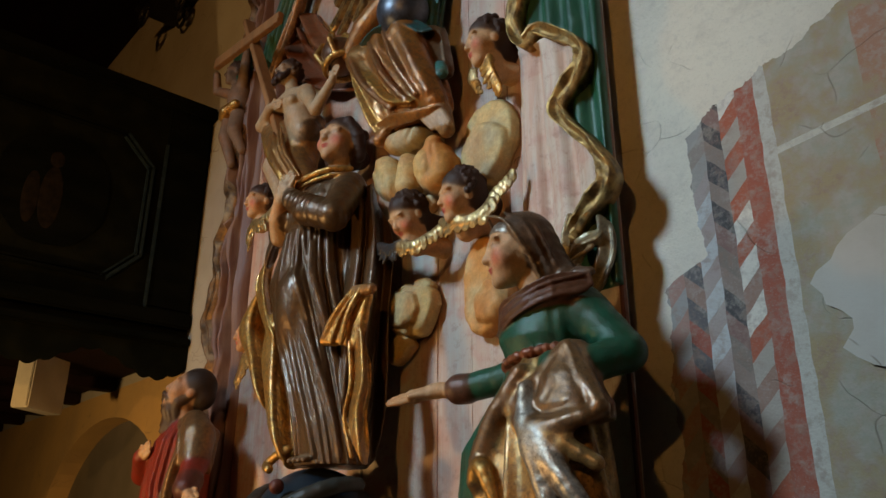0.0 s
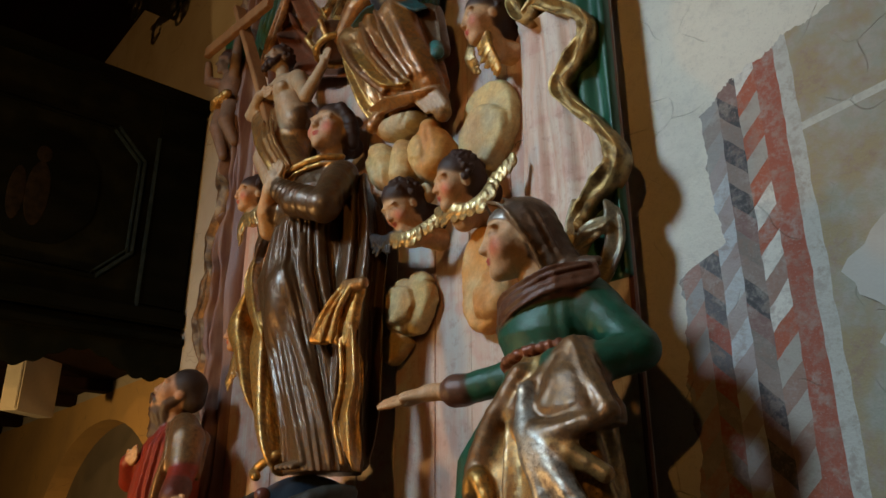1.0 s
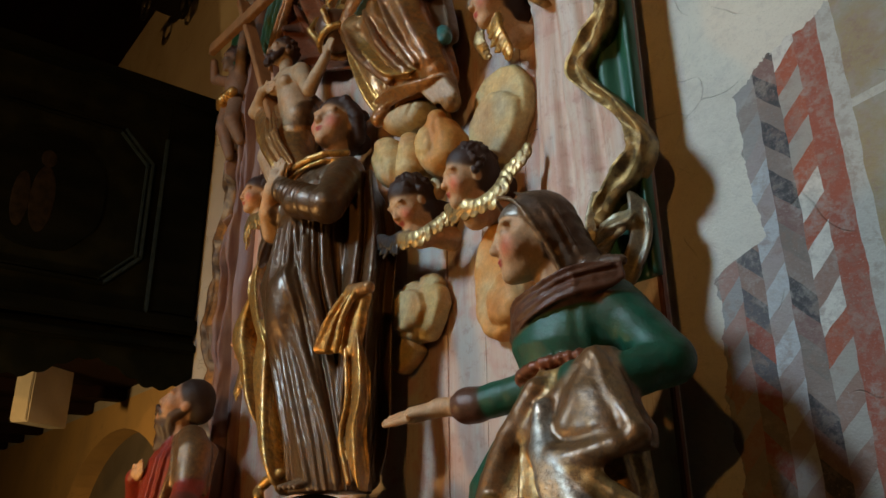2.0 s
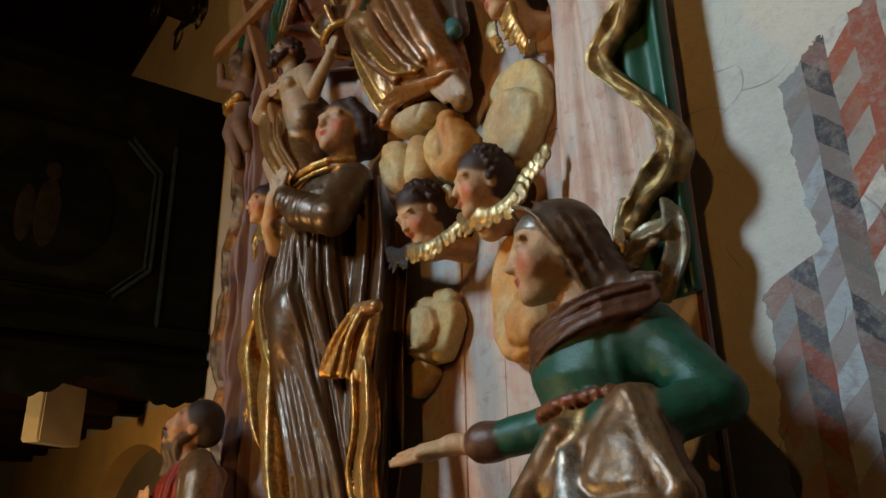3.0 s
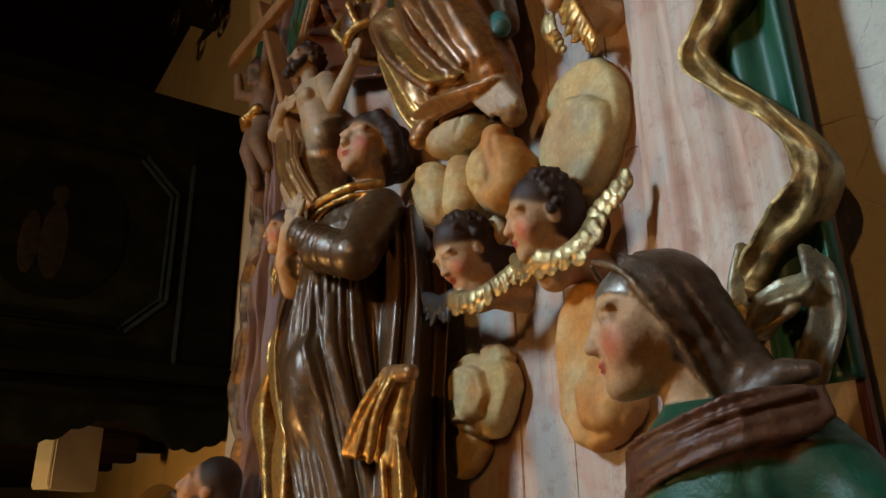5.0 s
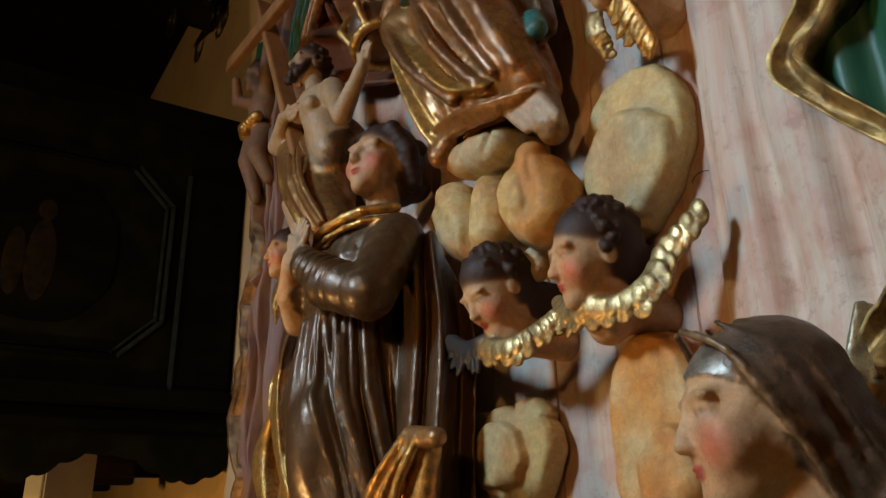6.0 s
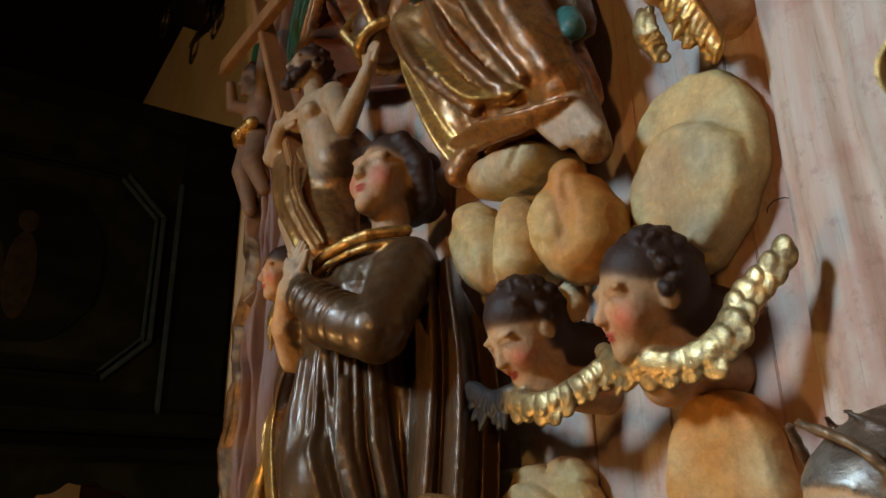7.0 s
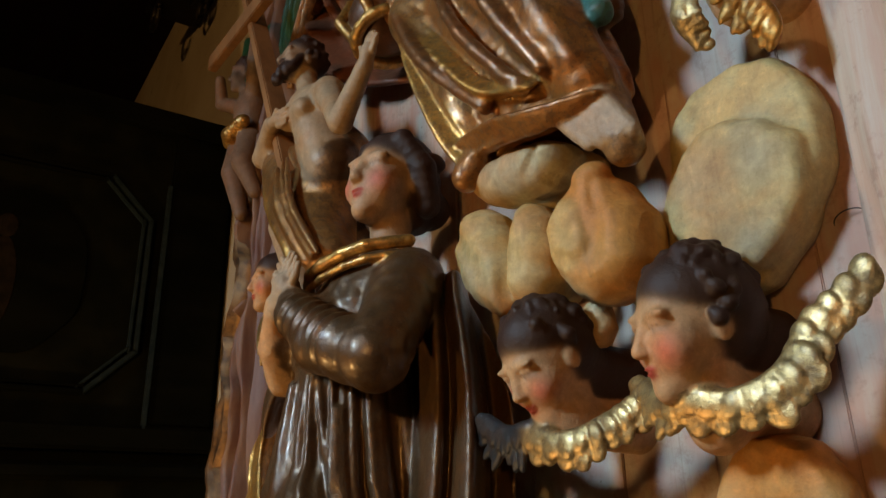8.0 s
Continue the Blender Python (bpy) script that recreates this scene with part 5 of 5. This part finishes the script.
def statue_red():
    k = Carving(0.006)
    k.cloth([(1.05, -3.230, 1.40, 0.18, 0.15), (1.5, -3.240, 1.40, 0.155, 0.14), (1.75, -3.240, 1.39, 0.135, 0.125), (1.92, -3.220, 1.40, 0.145, 0.11), (2.0, -3.210, 1.41, 0.07, 0.07)],
            RED, 13, 0.10, 0.02, 0.9, 0.4, 0.5)
    M = (0.24, 0.14, 0.06, 0.7)
    k.limb([(-3.080, 1.40, 1.94), (-3.010, 1.36, 1.82), (-2.950, 1.31, 1.73)], (0.055, 0.05, 0.042), RED, 0.02)
    k.limb([(-3.14, 1.40, 1.985), (-3.06, 1.385, 1.93), (-3.02, 1.36, 1.84)], (0.056, 0.064, 0.056), M, 0.01)
    for q in (-0.02, 0.015, 0.045):
        k.limb(spline([(-3.15 + q, 1.35, 2.0), (-3.08 + q, 1.325, 1.92), (-3.07 + q * 0.5, 1.315, 1.82)], 6), (0.005, 0.008, 0.009, 0.009, 0.008, 0.005), M, 0.01)
    k.sheet([(-3.120, 1.38, 1.99), (-3.090, 1.33, 1.86), (-3.120, 1.31, 1.70), (-3.130, 1.32, 1.4)], 0.05, 0.024, M, (0.8, -0.5, 0), 0.6)
    k.sheet([(-3.140, 1.44, 2.0), (-3.050, 1.42, 1.93), (-3.010, 1.40, 1.80)], 0.06, 0.024, M, (0.5, -0.8, 0), 0.6)
    k.sheet([(-3.350, 1.40, 1.98), (-3.390, 1.36, 1.84), (-3.410, 1.34, 1.6)], 0.04, 0.02, BRONZE, (0.8, -0.5, 0), 0.6)
    k.limb([(-3.350, 1.40, 1.93), (-3.410, 1.32, 1.80), (-3.320, 1.27, 1.86)], (0.05, 0.045, 0.032), RED, 0.02)
    k.palm((-3.340, 1.27, 1.85), (-3.240, 1.27, 1.90), 0.012, SKIN, (0, -1, 0))
    k.palm((-2.950, 1.31, 1.72), (-2.840, 1.29, 1.68), 0.012, SKIN, (0, -0.5, 0.8))
    k.limb([(-2.970, 1.33, 1.755), (-2.950, 1.31, 1.725)], (0.05, 0.048), (0.10, 0.03, 0.02, 0.2), 0.006)
    c = np.array((-3.210, 1.385, 2.115))
    k.head(c, 0.19, -20, 26, 0, None, (0.40, 0.22, 0.12, 0.04), 0.0, False, 0.6)
    k.ball(c + (0.014, 0.036, 0.030), (0.074, 0.076, 0.076), (0.022, 0.012, 0.008, 0.02), 0.006)
    k.ball(c + (0.018, 0.050, -0.012), (0.066, 0.056, 0.056), (0.022, 0.012, 0.008, 0.02), 0.010)
    BEARD = (0.060, 0.034, 0.020, 0.10)
    rnd = random.Random(5)
    for i in range(30):
        u, q = rnd.uniform(-1, 1), rnd.uniform(0.5, 1)
        a = c + (-0.022 + 0.042 * u, -0.062 + 0.028 * abs(u) + rnd.uniform(-0.006, 0.006), -0.020 - 0.02 * rnd.random())
        k.limb(spline([a, a + (-0.012 + 0.005 * u, -0.014, -0.045 * q), a + (-0.006, -0.002, -0.085 * q), a + (-0.020 - 0.012 * u, -0.016, -0.140 * q)], 7),
               (0.011, 0.013, 0.013, 0.012, 0.011, 0.010, 0.006), BEARD, 0.004)
    for e in (-1, 1):
        k.limb([c + (0.055 * e, 0.0, -0.01), c + (-0.02 + 0.040 * e, -0.045, -0.045)], (0.014, 0.020), BEARD, 0.01)
        k.limb([c + (-0.028, -0.088, -0.004), c + (-0.028 + 0.022 * e, -0.082, -0.030)], (0.008, 0.007), BEARD, 0.003)
    return k.mesh("statue", "carved bearded statue in red robe with brown gilded mantle", "statue")


def statue_seated():
    """The seated figure above: a wide robe over the knees, feet on the cloud; its upper body rises past the view."""
    k = Carving(0.0038)
    k.cloth([(2.875, -1.90, 1.535, 0.135, 0.065), (2.95, -1.93, 1.53, 0.145, 0.08), (3.05, -1.97, 1.525, 0.155, 0.09), (3.20, -2.03, 1.525, 0.155, 0.10), (3.28, -2.03, 1.53, 0.13, 0.10)],
            BRONZE, 8, 0.13, 0.02, 1.0, 1.1)
    k.limb([(-2.08, 1.54, 3.22), (-2.20, 1.475, 3.25), (-2.08, 1.475, 3.02), (-2.045, 1.49, 2.90)], (0.07, 0.060, 0.034, 0.018), (0.40, 0.20, 0.06, 0.85), 0.02)
    k.limb([(-1.95, 1.56, 3.22), (-1.92, 1.46, 3.20), (-1.83, 1.475, 2.99), (-1.80, 1.50, 2.90)], (0.07, 0.062, 0.050, 0.040), BRONZE, 0.03)
    k.sheet([(-2.25, 1.475, 3.29), (-2.17, 1.45, 3.12), (-2.09, 1.455, 2.96), (-2.045, 1.47, 2.88)], 0.024, 0.022, GOLD, (0.7, -0.3, 0.5), 0.7)
    k.sheet([(-2.15, 1.45, 3.18), (-2.05, 1.435, 3.06), (-1.96, 1.44, 2.955), (-1.86, 1.45, 2.91)], 0.014, 0.016, GOLD, (0.6, -0.3, 0.6), 0.5)
    k.sheet([(-2.05, 1.47, 2.90), (-1.95, 1.455, 2.885), (-1.86, 1.46, 2.865), (-1.77, 1.49, 2.86)], 0.024, 0.022, BRONZE, (0, 0.3, 1), 0.6)
    for a, b, c in (((-2.20, 1.42, 3.24), (-2.10, 1.415, 3.08), (-1.97, 1.445, 2.93)), ((-2.08, 1.42, 3.24), (-1.98, 1.41, 3.06), (-1.88, 1.44, 2.92)),
                    ((-1.97, 1.40, 3.22), (-1.90, 1.405, 3.06), (-1.83, 1.44, 2.92)), ((-1.90, 1.42, 3.20), (-1.84, 1.425, 3.06), (-1.79, 1.46, 2.92))):
        k.limb(spline([a, b, c], 7), (0.006, 0.009, 0.011, 0.012, 0.012, 0.011, 0.009), (0.24, 0.10, 0.03, 0.7), 0.022)
    for i in range(5):
        k.limb([(-1.845 + 0.018 * i, 1.475 + 0.004 * i, 2.862), (-1.80 + 0.016 * i, 1.49 + 0.004 * i, 2.80)], (0.012, 0.010), PALE, 0.003)
    k.limb([(-1.79, 1.52, 2.86), (-1.765, 1.52, 2.79)], (0.035, 0.028), (0.32, 0.18, 0.07, 0.5), 0.01)
    k.limb([(-2.03, 1.49, 2.89), (-2.055, 1.47, 2.85)], (0.026, 0.024), BRONZE, 0.01)
    k.cloth([(3.22, -1.98, 1.55, 0.13, 0.07), (3.40, -1.97, 1.56, 0.14, 0.065), (3.58, -1.97, 1.56, 0.15, 0.065), (3.66, -1.97, 1.56, 0.06, 0.05)], BLUEC, 9, 0.08, 0.02, 0.2)
    k.sheet([(-2.14, 1.455, 3.28), (-2.02, 1.43, 3.27), (-1.90, 1.44, 3.24), (-1.82, 1.48, 3.18)], 0.024, 0.03, BLUEC, (0, -0.3, 1), 0.7)
    k.sheet([(-1.84, 1.53, 3.22), (-1.81, 1.53, 3.10), (-1.79, 1.53, 3.01)], 0.035, 0.03, BROWN, (1, -0.5, 0), 0.7)
    k.limb([(-1.80, 1.52, 3.04), (-1.765, 1.50, 2.995)], (0.024, 0.020), (0.05, 0.20, 0.19, 0.2), 0.008)
    k.limb([(-2.08, 1.55, 3.55), (-2.22, 1.50, 3.42), (-2.30, 1.49, 3.34)], (0.06, 0.05, 0.035), BRONZE, 0.02)
    k.head((-1.97, 1.53, 3.78), 0.2, -10, -10, 0, 'curls', SKIN, 0.7)
    return k.mesh("statue", "carved seated statue in brown and gold robe above the clouds", "statue")


def orb():
    o = tagged(new("orb"), "dark silvered wooden orb held by the seated statue", "orb")
    bm = bmesh.new()
    bmesh.ops.create_uvsphere(bm, u_segments=40, v_segments=24, radius=0.095, matrix=Matrix.Translation((-1.93, 1.46, 3.305)))
    smooth_shade(part("ball", bm, ORBPAINT, o))


ORBPAINT = plain("tarnished_silver_leaf", (0.12, 0.13, 0.16), (0.05, 0.05, 0.06), 24, 0.38, 0.7)


def crown():
    c = tagged(new("crown"), "gilded crown with hoops and a small cross", "crown")
    k = Carving(0.0035)
    o = np.array((-2.36, 1.50, 3.32))
    ax = np.array((-0.35, -0.1, 1.0))
    ax /= np.linalg.norm(ax)
    u = np.cross(ax, (0, 1, 0))
    u /= np.linalg.norm(u)
    v = np.cross(ax, u)
    ring = [o + 0.075 * (u * math.cos(a) + v * math.sin(a)) for a in np.linspace(0, 2 * math.pi, 21)]
    k.limb(ring, [0.013] * 21, GOLD, 0.004)
    for a in np.arange(6) * math.pi / 3:
        d = u * math.cos(a) + v * math.sin(a)
        k.limb([o + d * 0.075, o + d * 0.095 + ax * 0.07, o + d * 0.06 + ax * 0.125, o + ax * 0.135], (0.011, 0.012, 0.010, 0.008), GOLD, 0.004)
    k.ball(o + ax * 0.055, 0.078, (0.10, 0.045, 0.02, 0.4), 0.004)
    k.ball(o + ax * 0.15, 0.018, GOLD, 0.004)
    ob = k.mesh("crown_body", "", "")
    ob.parent = c
    k = Carving(0.003)
    t = o + ax * 0.165
    k.limb([t, t + ax * 0.075], (0.006, 0.008), GOLD, 0.002)
    k.limb([t + ax * 0.045 - u * 0.026, t + ax * 0.045 + u * 0.026], (0.008, 0.008), GOLD, 0.002)
    ob = k.mesh("crown_cross", "", "")
    ob.parent = c


def wooden_cross():
    c = tagged(new("wooden_cross"), "plain oiled wooden cross leaning outwards", "cross")
    foot, head_ = Vector((-2.64, 1.405, 3.08)), Vector((-3.09, 1.41, 3.90))
    q = (head_ - foot).to_track_quat('Z', 'Y').to_matrix().to_4x4()
    L = (head_ - foot).length
    bm = box_bm(-0.026, 0.026, -0.014, 0.014, 0, L, 0.003)
    bmesh.ops.transform(bm, verts=bm.verts[:], matrix=Matrix.Translation(foot) @ q)
    part("upright", bm, RAWWOOD, c)
    a, b = Vector((-3.345, 1.385, 3.775)), Vector((-2.71, 1.385, 3.70))
    q = (b - a).to_track_quat('Z', 'Y').to_matrix().to_4x4()
    bm = box_bm(-0.014, 0.014, -0.026, 0.026, 0, (b - a).length, 0.003)
    bmesh.ops.transform(bm, verts=bm.verts[:], matrix=Matrix.Translation(a) @ q)
    part("crossbar", bm, RAWWOOD, c)


def statue_bare():
    """The half-draped figure that holds the cross."""
    k = Carving(0.0036)
    B = (0.38, 0.26, 0.15, 0.04)
    S = (0.30, 0.19, 0.11, 0.04)
    k.head((-2.675, 1.425, 3.405), 0.125, -4, 10, 0, 'curls', S, 0.55, False, 0.0)
    k.limb([(-2.665, 1.435, 3.37), (-2.63, 1.44, 3.27)], (0.026, 0.030), B, 0.012)
    k.limb([(-2.605, 1.435, 3.235), (-2.575, 1.44, 3.17), (-2.545, 1.45, 3.08)], (0.060, 0.058, 0.052), B, 0.03)
    k.limb([(-2.67, 1.43, 3.265), (-2.52, 1.435, 3.245)], (0.034, 0.036), B, 0.03)
    for dx, dz in ((-0.028, 0.0), (0.034, -0.005)):
        k.ball((-2.60 + dx, 1.388, 3.215 + dz), (0.034, 0.022, 0.026), B, 0.012)
    k.limb([(-2.51, 1.43, 3.24), (-2.385, 1.40, 3.095), (-2.285, 1.40, 3.165)], (0.032, 0.026, 0.017), B, 0.014)
    k.palm((-2.285, 1.40, 3.165), (-2.245, 1.40, 3.225), 0.009, B, (0, -1, 0))
    k.limb([(-2.67, 1.42, 3.26), (-2.79, 1.385, 3.185), (-2.69, 1.365, 3.225)], (0.031, 0.025, 0.018), B, 0.014)
    k.palm((-2.69, 1.365, 3.225), (-2.60, 1.37, 3.21), 0.009, B, (0, -1, 0))
    k.limb([(-2.54, 1.46, 3.08), (-2.60, 1.50, 3.13), (-2.60, PANEL_Y, 3.10)], (0.056, 0.056, 0.06), BROWN, 0.02)
    # cloth over the knee
    C = (0.36, 0.17, 0.05, 0.85)
    k.limb([(-2.58, 1.50, 3.12), (-2.735, 1.43, 3.135), (-2.62, 1.43, 2.98), (-2.49, 1.44, 2.84)], (0.070, 0.056, 0.070, 0.055), C, 0.03)
    k.limb([(-2.60, 1.49, 3.14), (-2.57, 1.475, 3.02), (-2.54, 1.47, 2.89)], (0.066, 0.060, 0.040), C, 0.04)
    k.limb([(-2.775, 1.40, 3.14), (-2.69, 1.375, 3.02), (-2.56, 1.385, 2.84)], (0.014, 0.014, 0.010), GOLD, 0.02)
    for q in (0.0, 0.035, 0.06):
        k.limb(spline([(-2.66 + q, 1.375, 3.10), (-2.60 + q, 1.365, 2.97), (-2.50 + q, 1.385, 2.83)], 6), (0.004, 0.007, 0.008, 0.008, 0.008, 0.006), C, 0.014)
        k.limb([(-2.79, 1.47, 3.10), (-2.80, 1.46, 3.02), (-2.70, 1.46, 2.86), (-2.66, 1.46, 2.78)], (0.034, 0.036, 0.026, 0.022), B, 0.015)
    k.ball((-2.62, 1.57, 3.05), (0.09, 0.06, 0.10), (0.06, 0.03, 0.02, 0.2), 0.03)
    k.ball((-2.66, 1.575, 2.80), (0.09, 0.06, 0.07), CLOUD, 0.02)
    return k.mesh("statue", "carved bare chested seated statue holding a wooden cross", "statue")


def putto():
    k = Carving(0.005)
    B = (0.20, 0.12, 0.075, 0)
    k.head((-3.41, 1.52, 3.81), 0.13, -30, 5, 0, 'curls', B, 0.0, False, 0.4)
    k.ball((-3.38, 1.54, 3.65), (0.07, 0.06, 0.10), B, 0.02)
    k.limb([(-3.42, 1.53, 3.53), (-3.40, 1.50, 3.43), (-3.35, 1.52, 3.27)], (0.048, 0.038, 0.022), B, 0.015)
    k.limb([(-3.34, 1.53, 3.53), (-3.31, 1.50, 3.43), (-3.29, 1.54, 3.33)], (0.046, 0.036, 0.022), B, 0.015)
    k.limb([(-3.45, 1.53, 3.71), (-3.53, 1.48, 3.75), (-3.51, 1.46, 3.83)], (0.03, 0.024, 0.018), B, 0.012)
    k.limb([(-3.34, 1.53, 3.71), (-3.27, 1.50, 3.79), (-3.27, 1.50, 3.89)], (0.03, 0.024, 0.018), B, 0.012)
    k.limb([(-3.46, 1.50, 3.57), (-3.39, 1.475, 3.56), (-3.31, 1.49, 3.58)], (0.022, 0.026, 0.020), GOLD, 0.008, 0.004, 0.02)
    k.limb([(-3.38, 1.57, 3.65), (-3.33, PANEL_Y, 3.63)], (0.03, 0.03), B, 0.01)
    return k.mesh("statue", "small carved bare child statue with gilded loincloth", "statue")


def green_drapery():
    """The knotted green curtain high up, behind the cross."""
    k = Carving(0.007)
    k.ball((-3.36, 1.58, 3.88), (0.12, 0.06, 0.13), GREENC, 0.02)
    k.sheet([(-3.42, 1.56, 3.98), (-3.38, 1.55, 3.86), (-3.30, 1.56, 3.76)], 0.07, 0.04, GREENC, (1, 0, 0.3), 0.8)
    for d in (0.0, 0.06, 0.12):
        k.sheet([(-3.20 + d, 1.58, 3.78), (-3.04 + d, 1.56, 4.0), (-2.84 + d, 1.55, 4.35)], 0.035, 0.035, GREENC, (1, 0, -0.6), 0.5)
    k.sheet([(-3.1, 1.57, 3.62), (-2.86, 1.55, 3.92), (-2.70, 1.54, 4.3)], 0.04, 0.028, (0.36, 0.18, 0.07, 0.7), (1, 0, -0.6), 0.8)
    return k.mesh("carved_drapery", "gathered green carved drapery with worn gilded border", "curtain")


def copper_drapery():
    """Dull copper folds of the canopy that fall behind the bare statue and the crown."""
    k = Carving(0.006)
    C1, C2 = (0.17, 0.060, 0.030, 0.10), (0.24, 0.095, 0.045, 0.15)
    k.sheet([(-2.98, 1.60, 3.86), (-2.80, 1.585, 3.60), (-2.58, 1.58, 3.42), (-2.34, 1.60, 3.30)], 0.085, 0.040, C1, (0.6, 0, 1), 0.9)
    k.sheet([(-2.86, 1.60, 3.90), (-2.68, 1.585, 3.66), (-2.48, 1.58, 3.50), (-2.30, 1.60, 3.42)], 0.060, 0.036, C2, (0.6, 0, 1), 0.8)
    k.sheet([(-3.02, 1.60, 3.72), (-2.93, 1.585, 3.50), (-2.86, 1.59, 3.26), (-2.84, 1.60, 3.05)], 0.075, 0.040, C1, (1, 0, 0.2), 0.9)
    k.sheet([(-3.12, 1.60, 3.55), (-3.06, 1.585, 3.30), (-3.04, 1.60, 3.06)], 0.05, 0.036, C2, (1, 0, 0.1), 0.8)
    return k.mesh("carved_drapery", "dull copper brown carved drapery on the planks", "curtain")


def rays():
    r = tagged(new("gilded_rays"), "fan of gilded wooden rays on the planks", "rays")
    for i in range(9):
        a = radians(-52 + i * 9.5)
        o = Vector((-2.10, PANEL_Y - 0.012, 4.15))
        d = Vector((math.sin(a) - 0.25, 0, -math.cos(a))).normalized()
        for w, off in ((0.014, 0.0), (0.009, 0.03)):
            s = Vector((d.z, 0, -d.x)) * off
            L = 0.62 + 0.09 * ((i * 7) % 3)
            bm = box_bm(-w, w, -0.01, 0.01, 0.15, L, 0.004)
            m = d.to_track_quat('Z', 'Y').to_matrix().to_4x4()
            bmesh.ops.transform(bm, verts=bm.verts[:], matrix=Matrix.Translation(o + s) @ m)
            part("ray", bm, GILT, r)


statue_centre()
globe_and_snake()
statue_green()
statue_red()
statue_seated()
orb()
crown()
wooden_cross()
statue_bare()
putto()
green_drapery()
copper_drapery()
rays()


def plaster_patch():
    """A rough, whiter layer of plaster left standing on the painted wall."""
    rnd = random.Random(3)
    n = 44
    ring = []
    for i in range(n):
        a = 2 * math.pi * i / n
        r = 1 + 0.10 * math.sin(3 * a + 1) + 0.07 * math.sin(7 * a) + rnd.uniform(-0.05, 0.05)
        ring.append((-0.50 + 0.30 * r * math.cos(a), 2.03 + 0.17 * r * math.sin(a)))
    bm = prism_bm(ring, WALL_Y - 0.009, WALL_Y + 0.002)
    ob = part("plaster_patch", bm, PATCH)
    tagged(ob, "raised patch of rough white plaster on the old wall", "plaster", kind="structure")


PATCH = plaster("rough_white_plaster", (0.52, 0.47, 0.40), (0.36, 0.29, 0.22))
plaster_patch()


def hook():
    h = tagged(new("wire_hook"), "small bent wire hook stuck in the planks", "hook")
    bm = bmesh.new()
    tube_bm(bm, [(0.018 * math.cos(a), -0.004 - 0.006 * math.sin(a / 2), 0.012 * math.sin(a)) for a in np.linspace(0.3, 3.3, 14)], 0.0008, 6)
    part("wire", bm, IRON, h)
    h.location = (-1.55, PANEL_Y, 2.63)


hook()
